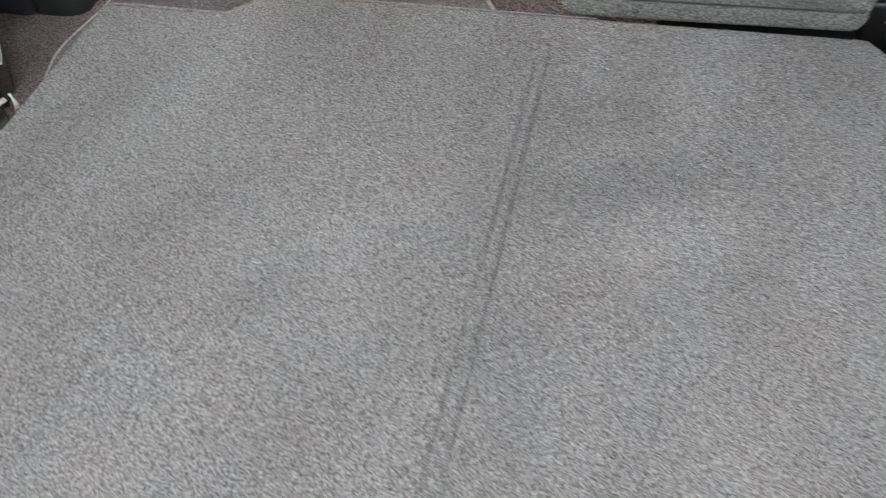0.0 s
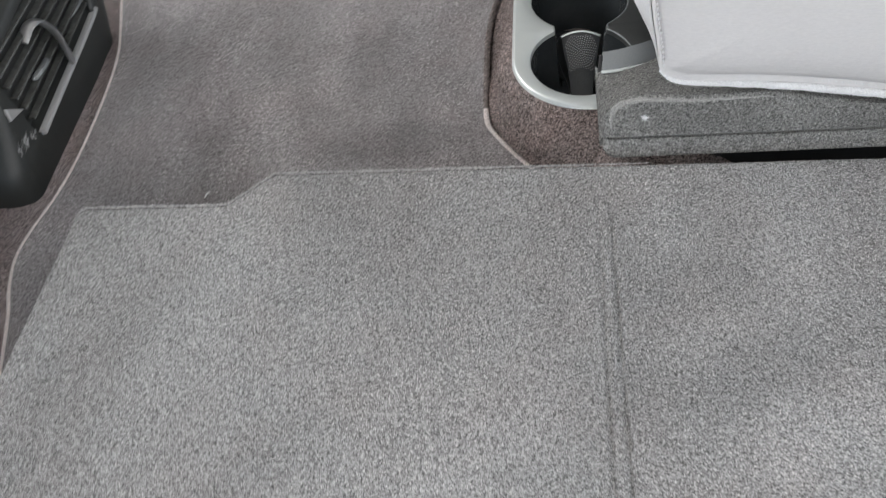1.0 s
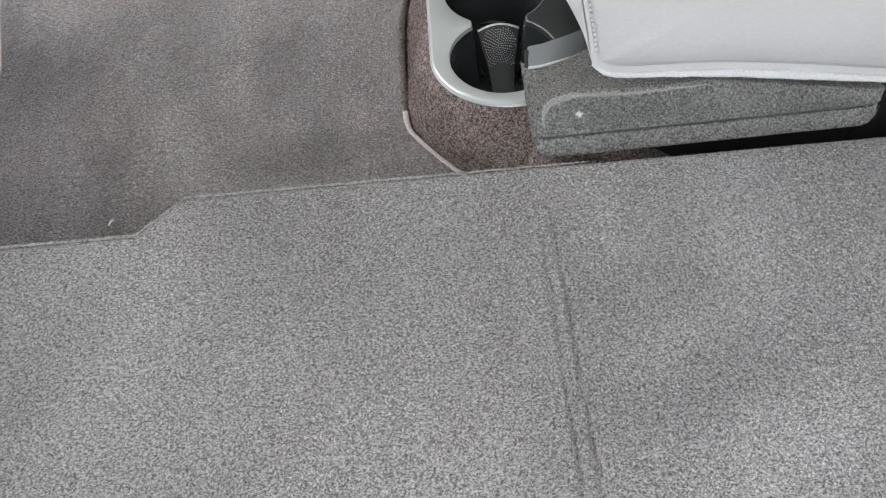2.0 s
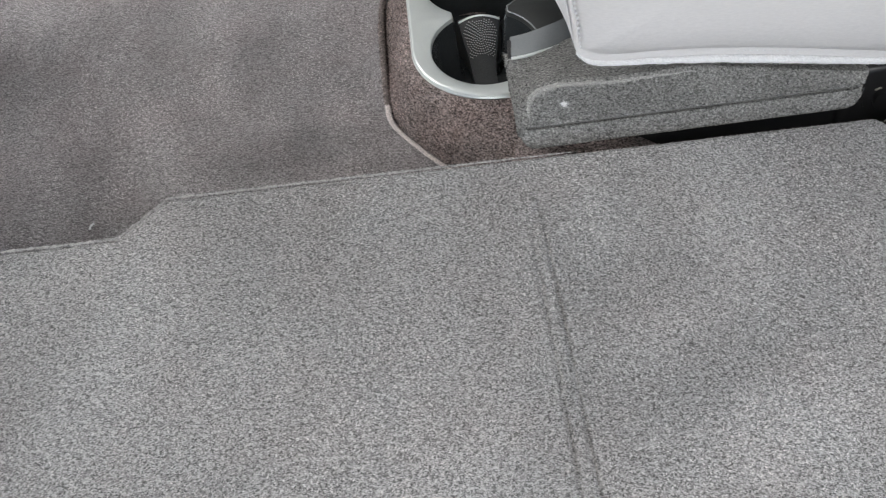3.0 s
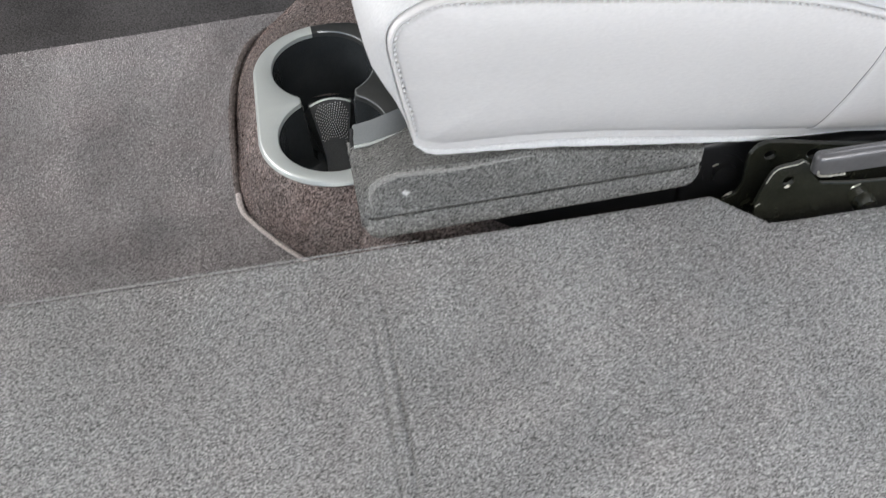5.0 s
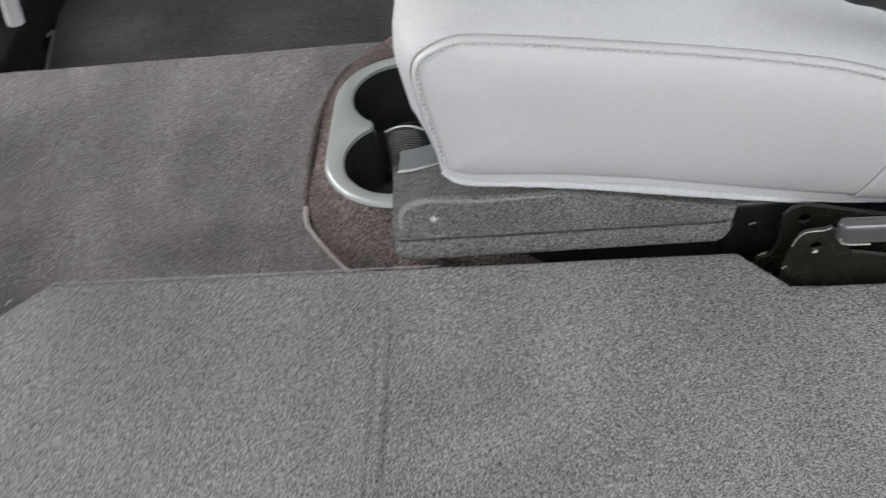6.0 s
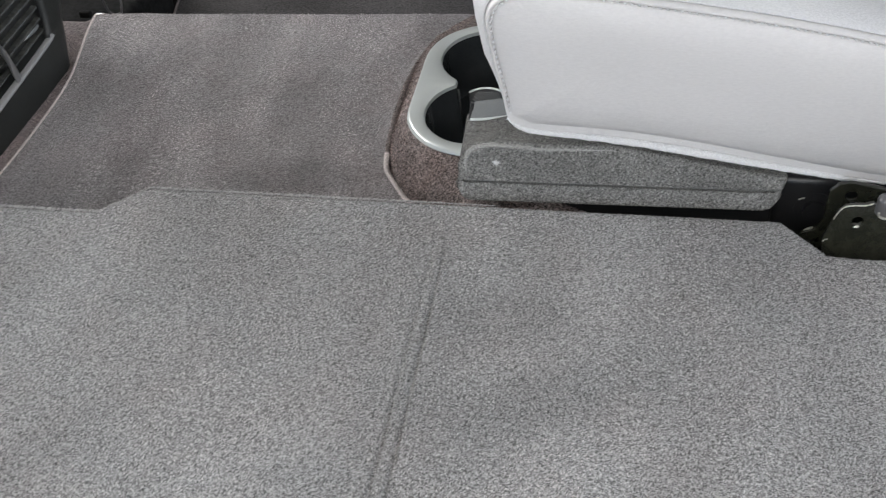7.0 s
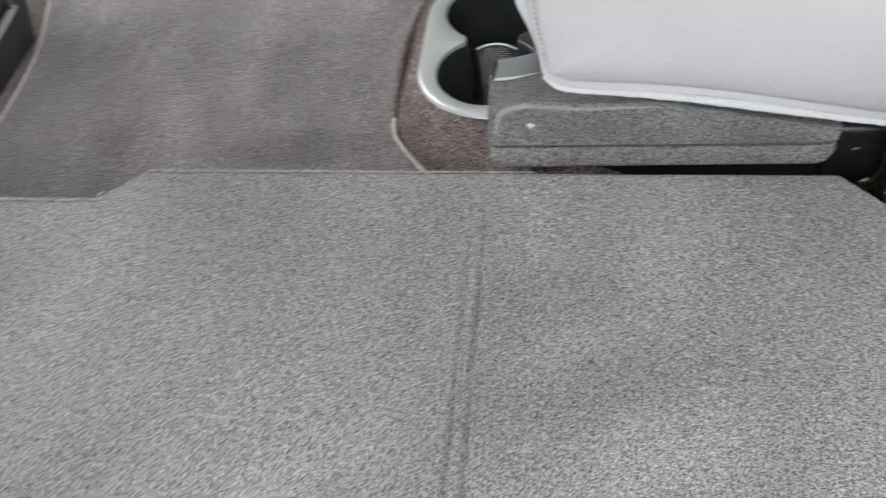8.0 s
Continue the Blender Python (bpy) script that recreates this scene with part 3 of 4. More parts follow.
binding = under(part("binding", bm, PIPING_DARK, label="dark binding along the mat edge"), aisle, (0, 0.2, FLOOR))

bm = bmesh.new()
tube(bm, smooth_line([(-0.0975, 0.0665, FLOOR + 0.0098), (-0.0965, 0.0695, FLOOR + 0.0112), (-0.0950, 0.0730, FLOOR + 0.0100)], 3), 0.0009, 6)
tagged(part("lint", bm, FLEECE), "tiny white bit of lint lying on the dark mat", "lint")

# ---- cup holder on its carpeted plinth ----
CX, NY, FY, HR = 0.2515, 0.1805, 0.2785, 0.0478
PLATE = -0.036


def cup_outline(r):
    """The outline of two slightly long wells joined by a slot, by angle about their middle."""
    mid, ry, slot = (NY + FY) / 2, r + 0.0042, 0.0250 + r - HR
    out = []
    for k in range(120):
        a = 2 * math.pi * k / 120
        dx, dy = math.cos(a), math.sin(a)
        best = min(slot / max(1e-6, abs(dx)), 0.030 / max(1e-6, abs(dy)))
        for cy in (NY - mid, FY - mid):
            qa, qb, qc = (dx / r) ** 2 + (dy / ry) ** 2, dy * cy / ry ** 2, (cy / ry) ** 2 - 1
            disc = qb * qb - qa * qc
            if disc > 0:
                best = max(best, (qb + math.sqrt(disc)) / qa)
        out.append((CX + best * dx, mid + best * dy))
    return out


def by_angle(loop, n=120):
    """A closed outline round the cup holder, taken at even angles about its middle."""
    mx, my, out = CX, (NY + FY) / 2, []
    for k in range(n):
        dx, dy = math.cos(2 * math.pi * k / n), math.sin(2 * math.pi * k / n)
        best = 0.0
        for (ax, ay), (bx, by) in zip(loop, loop[1:] + loop[:1]):
            ex, ey = bx - ax, by - ay
            den = dx * ey - dy * ex
            if abs(den) > 1e-9:
                t = ((ax - mx) * ey - (ay - my) * ex) / den
                w = ((ax - mx) * dy - (ay - my) * dx) / den
                if t > 0 and -1e-6 <= w <= 1 + 1e-6:
                    best = max(best, t)
        out.append((mx + best * dx, my + best * dy))
    return out


def round_rect(x0, y0, x1, y1, r, n=120):
    """A rounded rectangle, by angle about its middle."""
    cx, cy, out = (x0 + x1) / 2, (y0 + y1) / 2, []
    hx, hy = (x1 - x0) / 2, (y1 - y0) / 2
    for k in range(n):
        a = 2 * math.pi * k / n
        dx, dy = math.cos(a), math.sin(a)
        lo_t, hi_t = 0.0, 1.0
        for _ in range(30):
            t = (lo_t + hi_t) / 2
            qx, qy = max(0, abs(dx * t) - hx + r), max(0, abs(dy * t) - hy + r)
            inside = math.hypot(qx, qy) <= r
            lo_t, hi_t = (t, hi_t) if inside else (lo_t, t)
        out.append((cx + dx * lo_t, cy + dy * lo_t))
    return out


PLATE_EDGE = by_angle(round_rect(0.188, 0.1125, 0.332, 0.3435, 0.069))
foot = by_angle([(p.x, p.y) for p in smooth_line([(0.1645, 0.175, 0), (0.163, 0.23, 0), (0.164, 0.30, 0), (0.171, 0.35, 0), (0.188, 0.40, 0), (0.214, 0.44, 0), (0.250, 0.49, 0), (0.31, 0.515, 0), (0.37, 0.49, 0),
                                                  (0.40, 0.30, 0), (0.40, 0.10, 0), (0.395, -0.01, 0), (0.33, -0.01, 0), (0.285, 0.012, 0), (0.245, 0.059, 0), (0.2165, 0.091, 0), (0.1885, 0.126, 0)], 6, closed=True)])
bm = bmesh.new()
rings = [[(x, y, FLOOR - 0.001) for x, y in foot]]
for share, z in ((0.0, FLOOR + 0.010), (0.06, FLOOR + 0.020), (0.20, FLOOR + 0.034), (0.42, PLATE - 0.0185), (0.66, PLATE - 0.0090), (0.85, PLATE - 0.0035), (0.97, PLATE - 0.0015), (1.02, PLATE - 0.003), (1.06, PLATE - 0.004)):
    rings.append([(fx + (px - fx) * share, fy + (py - fy) * share, z) for (fx, fy), (px, py) in zip(foot, PLATE_EDGE)])
loft(bm, rings)
box(bm, (0.259, 0.008, FLOOR), (0.305, 0.075, -0.032), 0.020)
plinth = structure("floor_plinth", bm, BROWN, "raised brown carpet moulding round the cup holder", "floor")

holder = thing("cup_holder", "satin silver double cup holder with black wells in the floor", "cup holder", (CX, 0.233, PLATE))
bm = bmesh.new()
outer = PLATE_EDGE
hole = cup_outline(HR)
mid = (CX, (NY + FY) / 2)


def toward(loop, d):
    return [(x + (mid[0] - x) * d, y + (mid[1] - y) * d) for x, y in loop]


rings = [[(x, y, PLATE - 0.004) for x, y in outer], [(x, y, PLATE + 0.001) for x, y in outer], [(x, y, PLATE + 0.0025) for x, y in toward(outer, 0.012)],
         [(x, y, PLATE + 0.003) for x, y in toward(outer, 0.03)], [(x, y, PLATE + 0.002) for x, y in cup_outline(HR + 0.002)],
         [(x, y, PLATE + 0.001) for x, y in hole], [(x, y, PLATE - 0.003) for x, y in cup_outline(HR - 0.0008)]]
dark_from, dark_to = -14, 31
count = len(outer)
silver = [k % count for k in range(dark_to, count + dark_from + 1)]
dark = [k % count for k in range(dark_from, dark_to + 1)]
loft(bm, [[ring[k] for k in silver] for ring in rings], closed=False)
under(part("trim_plate", bm, SILVER, label="satin silver plastic trim plate"), holder, (CX, 0.233, PLATE))
bm = bmesh.new()
tube(bm, [(outer[k][0], outer[k][1], PLATE - 0.0006) for k in silver], 0.0012, 6)
under(part("plate_edge", bm, SILVER, label="bright rounded edge of the plate"), holder, (CX, 0.233, PLATE))
bm = bmesh.new()
loft(bm, [[ring[k] for k in dark] for ring in rings], closed=False)
box(bm, (0.3280, 0.140, PLATE - 0.012), (0.42, 0.350, PLATE + 0.0027), 0.001)
under(part("moulding", bm, MOULDING, label="dark grey plastic moulding"), holder, (CX, 0.233, PLATE))
# pale tube painting the highlight on the well's edge beside the moulding
bm = bmesh.new()
tube(bm, [(x, y, PLATE + 0.0015) for x, y in [cup_outline(HR + 0.0008)[k % count] for k in range(dark_from, dark_to)]], 0.0009, 6)
under(part("rim", bm, STRAP), holder, (CX, 0.233, PLATE))
bm = bmesh.new()
rings = [[(x, y, PLATE + z) for x, y in cup_outline(HR - s)] for s, z in ((0.0009, -0.0025), (0.0016, -0.006), (0.005, -0.062), (0.008, -0.067), (0.012, -0.068))]
loft(bm, rings, cap1=True)
under(part("well", bm, WELL, label="black plastic well"), holder, (CX, 0.233, PLATE))
# sloping divider with a raised dot pattern
bm = bmesh.new()
rings = []
for y, z, hw, crown in ((0.298, -0.0670, 0.025, 0.0), (0.279, -0.050, 0.0225, 0.002), (0.267, -0.0335, 0.0205, 0.004), (0.2630, -0.0305, 0.0197, 0.005),
                        (0.2590, -0.0318, 0.0192, 0.005), (0.246, -0.0415, 0.0165, 0.004), (0.231, -0.0525, 0.0125, 0.0025), (0.216, -0.060, 0.0110, 0.001), (0.150, -0.062, 0.0100, 0.0)):
    top = [(CX + 0.0015 + hw * s, y, PLATE + z + crown * (1 - s * s)) for s in (-1, -0.75, -0.5, -0.25, 0, 0.25, 0.5, 0.75, 1)]
    rings.append([(CX + 0.0015 - hw * 1.02, y, PLATE - 0.0675)] + top + [(CX + 0.0015 + hw * 1.02, y, PLATE - 0.0675)])
loft(bm, rings, closed=True, cap0=True, cap1=True)
divider = under(part("divider", bm, RUBBER, label="sloping dark rubber divider"), holder, (CX, 0.233, PLATE))
bm = bmesh.new()
for i in range(9):
    rr = 0.0016 + i * 0.0019
    count = 6 + 5 * i
    for q in range(count):
        a = 2 * math.pi * q / count
        u, v = rr * math.cos(a), rr * math.sin(a) * 1.0
        t = 0.5 + v / 0.030
        if not 0.03 < t < 0.97:
            continue
        y = 0.2585 - (1 - t) * 0.0290
        hw = 0.0190 - (1 - t) * 0.0068
        if abs(u) > hw * 0.92:
            continue
        z = PLATE - 0.0312 - (1 - t) * 0.0220 + 0.0046 * (1 - (u / hw) ** 2)
        c = Vector((CX + 0.0015 + u, y, z))
        ring = [bm.verts.new(c + Vector((0.00062 * math.cos(b), 0.00056 * math.sin(b), 0.0004 * math.sin(b) - 0.0001))) for b in (0, 1.257, 2.513, 3.77, 5.027)]
        tip = bm.verts.new(c + Vector((0, -0.0004, 0.0006)))
        for w in range(5):
            bm.faces.new((ring[w], ring[(w + 1) % 5], tip))
dots = tagged(part("grip_dots", bm, DOTS, label="rings of small raised grey dots"), kind="stuff")
dots.parent = divider

# silver arc that paints the highlight on the divider's ridge
bm = bmesh.new()
tube(bm, [(CX + 0.0015 + 0.0195 * q, 0.2612 - 0.002 * q * q, PLATE - 0.0305 + 0.005 * (1 - q * q)) for q in (-1, -0.75, -0.5, -0.25, 0, 0.25, 0.5, 0.75, 1)], 0.0011, 6)
ridge = part("ridge", bm, SILVER, label="rounded ridge coloured silver for its highlight")
ridge.parent = divider

# ---- second-row seat with its cushion, carpeted base and hinge ----
SEAT = (0.55, 0.25, FLOOR)
seat = thing("passenger_seat", "light grey leather seat tilted on a grey carpeted base", "car seat", SEAT)
ROLL = radians(8.3)
U, W, V = Vector((math.cos(ROLL), 0, -math.sin(ROLL))), Vector((math.sin(ROLL), 0, math.cos(ROLL))), Vector((0, 1, 0))
O = Vector((0.3090, 0.040, 0.0575))


def cu(u, w, v=0.0):
    """A point of the cushion: along its face, up its face, and back from it."""
    return O + u * U + 0.918 * w * W + (v - 0.10 * w) * V


face_line = smooth_line([(-0.0050, 0.0030, 0), (-0.0094, 0.0185, 0), (-0.0138, 0.034, 0), (-0.0188, 0.050, 0), (-0.0268, 0.079, 0), (-0.0304, 0.094, 0), (-0.0312, 0.105, 0), (-0.0282, 0.1163, 0), (-0.0195, 0.1262, 0), (-0.0080, 0.1342, 0),
                         (0.003, 0.1377, 0), (0.02, 0.1390, 0), (0.05, 0.1404, 0), (0.10, 0.1413, 0), (0.17, 0.1418, 0), (0.2345, 0.1395, 0), (0.2736, 0.1340, 0), (0.309, 0.1255, 0), (0.38, 0.106, 0), (0.46, 0.080, 0), (0.482, 0.055, 0),
                         (0.47, 0.015, 0), (0.43, 0.001, 0), (0.34, 0.001, 0), (0.277, -0.001, 0), (0.21, 0.0002, 0), (0.15, 0.0020, 0), (0.10, 0.0015, 0), (0.067, -0.0008, 0), (0.03, -0.0052, 0), (0.015, -0.0060, 0), (0.003, -0.0030, 0)], 12, closed=True)


def even_loop(line, step):
    """A closed line taken at even steps of its length."""
    at = np.array([(p.x, p.y) for p in line] + [(line[0].x, line[0].y)])
    far = np.concatenate([[0.0], np.cumsum(np.hypot(*np.diff(at, axis=0).T))])
    stops = np.linspace(0, far[-1], int(far[-1] / step), endpoint=False)
    return list(zip(np.interp(stops, far, at[:, 0]).tolist(), np.interp(stops, far, at[:, 1]).tolist()))


STITCH = 0.0050
face_loop = even_loop(face_line, STITCH / 4)[::-1]


def face_inset(d):
    """The outline moved inwards; the margin is narrower down the side than along the top."""
    out = []
    for (x, y), (px, py) in zip(inset_loop(face_loop, d), face_loop):
        k = 0.70 + 0.30 * min(1.0, max(0.0, (py - 0.085) / 0.035))
        out.append((px + (x - px) * k, py + (y - py) * k))
    return out


def cu_ring(d, v):
    """The outline moved by d and back by v; along the lower edge it tucks under instead."""
    out = []
    for (x, y), (px, py) in zip(inset_loop(face_loop, d * 1.45), face_loop):
        k = min(1.0, max(0.0, (py - 0.004) / 0.05))
        out.append(cu(px + (x - px) * k, py + (y - py) * k + 0.05 * v * (1 - k), v))
    return out


# face panel: valley at the seam, roll, stitch groove drawn in at every stitch, then gently full
bm = bmesh.new()
rings = []
for d, v, pull in ((0.0002, 0.0085, 0), (0.0005, 0.0020, 0), (0.0011, 0.0002, 0), (0.0022, -0.0014, 0), (0.0036, -0.0017, 0), (0.0048, -0.0006, -0.0002), (0.0055, 0.0026, -0.0014), (0.0062, 0.0030, -0.0016), (0.0069, 0.0004, -0.0004), (0.0084, -0.0013, 0.0004), (0.0106, -0.0024, 0.0001)):
    ring = []
    for i, (x, y) in enumerate(face_inset(d)):
        lobe = math.cos(math.pi / 2 * i) * (0.55 + 0.9 * max(0.0, noise.noise(Vector((x * 40, y * 40, 5.0)))) + 0.7 * max(0.0, 1 - math.hypot(x + 0.02, y - 0.118) / 0.03))
        ring.append(cu(x, y, (v + pull * lobe) * min(1.0, max(0.0, (y - (0.016 if x > 0.012 else 0.005)) / 0.012)) + (0.0050 if d < 0.0004 else 0.0004 if d < 0.0008 else -0.0010) * max(0.0, 1 - max(y, 0.0) / 0.012)))
    rings.append(ring)
core = face_inset(0.0106)
for s, bulge in ((0.06, -0.0042), (0.14, -0.0058), (0.27, -0.0076), (0.45, -0.0090), (0.7, -0.0099), (0.985, -0.0102)):
    ring = []
    for x, y in core:
        ax, ay = min(max(x, 0.06), 0.40), 0.07
        px, py = x + (ax - x) * s, y + (ay - y) * s
        crimp = 0.0009 * max(0.0, 1 - s * 4) * noise.noise(Vector((px * 95, py * 95, 2.0)))
        ring.append(cu(px, py, bulge + (0.0014 * noise.noise(Vector((px * 22, py * 22, 1.0))) + 0.0006 * noise.noise(Vector((px * 60, py * 60, 3.0)))) * min(1, s * 5) + crimp))
    rings.append(ring)
loft(bm, rings, cap1=True)
face_skin = BVHTree.FromBMesh(bm)
under(part("face_panel", bm, LEATHER, label="smooth pale leather panel"), seat, SEAT)
# the cushion behind the seam
bm = bmesh.new()
rings = [cu_ring(0.0001, 0.0085), cu_ring(-0.0003, 0.0032), cu_ring(-0.0011, 0.0028), cu_ring(-0.0024, 0.0050), cu_ring(-0.0042, 0.0100), cu_ring(-0.0072, 0.020), cu_ring(-0.0095, 0.034), cu_ring(-0.011, 0.06), cu_ring(-0.011, 0.15),
         cu_ring(-0.011, 0.30), cu_ring(-0.008, 0.44), cu_ring(0.005, 0.47)]
loft(bm, rings, cap1=True)
under(part("cushion", bm, BOLSTER, label="pale woven-textured cushion sides and top"), seat, SEAT)
# a stitch in every dip of the groove, along the side and the top
inner = face_inset(0.0060)
bm = bmesh.new()
for i in range(0, len(inner), 4):
    (ax, ay), (x, y), (bx, by) = inner[i - 1], inner[i], inner[(i + 1) % len(inner)]
    if y < 0.006 or x > 0.42:
        continue
    along = (cu(bx, by) - cu(ax, ay)).normalized()
    side = along.cross(Vector((0, -1, 0.1))).normalized()
    up = side.cross(along)
    slant = (along + 0.35 * side).normalized()
    turn = Matrix((slant, up.cross(slant), up)).transposed().to_4x4()
    bmesh.ops.create_uvsphere(bm, u_segments=7, v_segments=5, radius=1.0, matrix=Matrix.Translation(cu(x, y, 0.0002)) @ turn @ Matrix.Diagonal((0.0017, 0.0009, 0.0011, 1)))
tagged(under(part("stitching", bm, THREAD, label="row of white stitches"), seat, SEAT), kind="stuff")
# fuzzy white hem along the lower edge: a flat band, tallest in the middle
tops = [(-0.0046, 0.0030), (-0.0030, 0.0018), (0.0043, -0.0022), (0.0150, -0.0052), (0.0300, -0.0046), (0.0668, -0.0002), (0.1000, 0.0022), (0.1510, 0.0030), (0.2142, 0.0006), (0.2775, 0.0002), (0.3064, 0.0022), (0.3420, 0.0030)]
lows = [(-0.0046, 0.0002), (-0.0030, -0.0022), (0.0045, -0.0090), (0.0150, -0.0124), (0.0360, -0.0106), (0.0668, -0.0084), (0.1030, -0.0068), (0.1535, -0.0074), (0.2140, -0.0074), (0.2590, -0.0070), (0.3000, -0.0030), (0.3420, 0.0018)]
bm = bmesh.new()
rings = []
for u in np.arange(-0.0044, 0.340, 0.0032).tolist():
    hi, lo = (float(np.interp(u, [q[0] for q in line], [q[1] for q in line])) for line in (tops, lows))
    lo += 0.0007 * noise.noise(Vector((u * 90, 0.0, 4.0)))
    hi, lo = hi - 0.15 * (hi - lo), lo + 0.20 * (hi - lo)
    mid_w, half = (hi + lo) / 2, (hi - lo) / 2
    puff = 0.0028 * min(1.0, half / 0.003) * (1 + 0.25 * noise.noise(Vector((u * 60, 0.0, 8.0))))
    rings.append([cu(u, mid_w + half * math.sin(a), 0.0004 - puff * math.cos(a) + 0.45 * half * (math.sin(a) - 0.5)) for a in (2 * math.pi * k / 14 for k in range(14))])
loft(bm, rings, cap0=True, cap1=True)
hem_ob = under(part("hem", bm, FLEECE, label="fuzzy white hem"), seat, SEAT)
# end panel of the face, sewn over the long one along a slanting seam
bm = bmesh.new()
edge_line = smooth_line([(0.3000, 0.006, 0), (0.3025, 0.0187, 0), (0.3085, 0.0442, 0), (0.3103, 0.0526, 0), (0.3176, 0.0902, 0), (0.3235, 0.1160, 0)], 5)
rings = []
for q in edge_line:
    ring = []
    for du, lift in ((0.0006, -0.0030), (0.0, -0.0002), (0.0006, 0.0012), (0.0022, 0.0022), (0.0055, 0.0028), (0.012, 0.0030), (0.03, 0.0030), (0.06, 0.0028), (0.09, 0.0024), (0.12, 0.002)):
        flat = cu(q.x + du, q.y, 0.0)
        hit = face_skin.ray_cast(Vector((flat.x, -0.1, flat.z)), Vector((0, 1, 0)))[0] or flat
        ring.append((flat.x, hit.y - lift, flat.z))
    rings.append(ring)
loft(bm, rings, closed=False)
seam_cord = [Vector(r[1]) + Vector((-0.0006, -0.0001, 0)) for r in rings]
under(part("end_panel", bm, LEATHER, label="pale leather end panel behind a slanting seam"), seat, SEAT)
# grey cord added in place of the shadow in the seam's valley
bm = bmesh.new()
tube(bm, seam_cord, 0.0005, 5)
under(part("seam_shade", bm, GREYPLASTIC, label="grey cord standing in for the shadow line of the slanting seam"), seat, SEAT)
# dark release handle behind the seam
bm = bmesh.new()
tube(bm, smooth_line([(0.545, 0.090, 0.205), (0.583, 0.070, 0.184), (0.607, 0.070, 0.1755), (0.635, 0.070, 0.1645), (0.70, 0.068, 0.140)], 5), 0.0175, 10, flat=0.8)
under(part("release_strap", bm, BLACK, label="black release strap"), seat, SEAT)

# carpeted base: sloping face, a deep groove, and a rounded lip below it
BX0, BX1 = 0.2625, 0.520


def base_front(x):
    return 0.0285 + 0.0015 * (x - BX0) / (BX1 - BX0)


def base_top(x):
    """Height of the crest, and how far it steps back; it runs in under the cushion."""
    q = (x - BX0) / (BX1 - BX0)
    k = min(1.0, max(0.0, q - 0.28) / 0.33)
    z = 0.0360 - 0.009 * q * q + 0.005 * k
    return min(z, 0.0500 - 0.163 * (x - 0.3095)), 0.004 * k


def groove_z(x):
    return 0.0015 + 0.005 * (x - BX0) / (BX1 - BX0)


bm = bmesh.new()
rings = []
span = BX1 - BX0
stops = [0, 0.0006, 0.0015, 0.003, 0.005, 0.0065, 0.008, 0.0095, 0.012, 0.015, 0.018, 0.022, 0.03] + [0.04 + 0.01 * i for i in range(20)]
stops += [span - d for d in (0.016, 0.012, 0.009, 0.0065, 0.004, 0.002, 0.0007, 0.0)]
for d in stops:
    x = BX0 + d
    e = span - d
    y0, zb = base_front(x), -0.0183 + 0.006 * d / span
    zt, back_off = base_top(x)
    sl = max(0.0, 1 - d / 0.030)
    zt -= 0.029 * sl ** 2
    for q in (d, e):
        edge, wide = max(0.0, 1 - q / 0.006), max(0.0, 1 - q / 0.013)
        y0 += 0.0050 * edge ** 2 + 0.0035 * wide ** 2
        zb += 0.0040 * edge ** 2 + (0.0075 if q == d else 0.0045) * wide ** 2
        zt -= 0.0030 * edge ** 2
    gz = min(max(groove_z(x), zb + 0.007), zt - 0.009)
    g = min(1.0, max(0.0, (d - 0.006) / 0.0025)) * min(1.0, max(0.0, (e - 0.007) / 0.0025))
    yc = y0 + 0.0100 + back_off - 0.012 * d / span
    back, bz = y0 + 0.068 + 0.026 * min(1.0, max(0.0, (d - 0.015) / 0.045)), 0.020 * sl
    tb = zt - 0.014 * (1 - sl) + 0.009 * sl
    tb = min(tb, 0.0160)
    ring = [(x, y0 + 0.008, zb), (x, y0 - 0.0015, zb + 0.0012), (x, y0 - 0.0048, zb + 0.0040), (x, y0 - 0.0052, zb + 0.0070), (x, y0 - 0.0030, gz - 0.0050), (x, y0 - 0.0004, gz - 0.0012),
            (x, y0 + 0.0004 + 0.0036 * g, gz - 0.0010 - 0.0040 * g), (x, y0 + 0.0008 + 0.0042 * g, gz - 0.0006 - 0.0034 * g),
            (x, y0 + 0.0008, gz + 0.0008), (x, yc - 0.0030, zt - 0.0075), (x, yc - 0.0012, zt - 0.0028), (x, yc, zt - 0.0002), (x, yc + 0.0020, zt + 0.0010), (x, yc + 0.0050, zt + 0.0004), (x, yc + 0.009, zt - 0.0008),
            (x, back, tb), (x, back + 0.004, tb - 0.003), (x, back + 0.004, zb + bz), (x, back, zb + bz)]
    shear = 0.30 * max(0.0, 1 - e / 0.05)
    rings.append([(qx + shear * (qz + 0.007) - 0.085 * (qz + 0.0195) * sl, qy, qz) for qx, qy, qz in ring])
loft(bm, rings, cap0=True, cap1=True)
skin = BVHTree.FromBMesh(bm)
base = under(part("base_cover", bm, BASE, label="grey carpeted base cover with a long groove"), seat, SEAT)


def on_base(x, z):
    """The point of the base's face at (x, z), seen from the tailgate."""
    return skin.ray_cast(Vector((x, -0.1, z)), Vector((0, 1, 0)))[0]


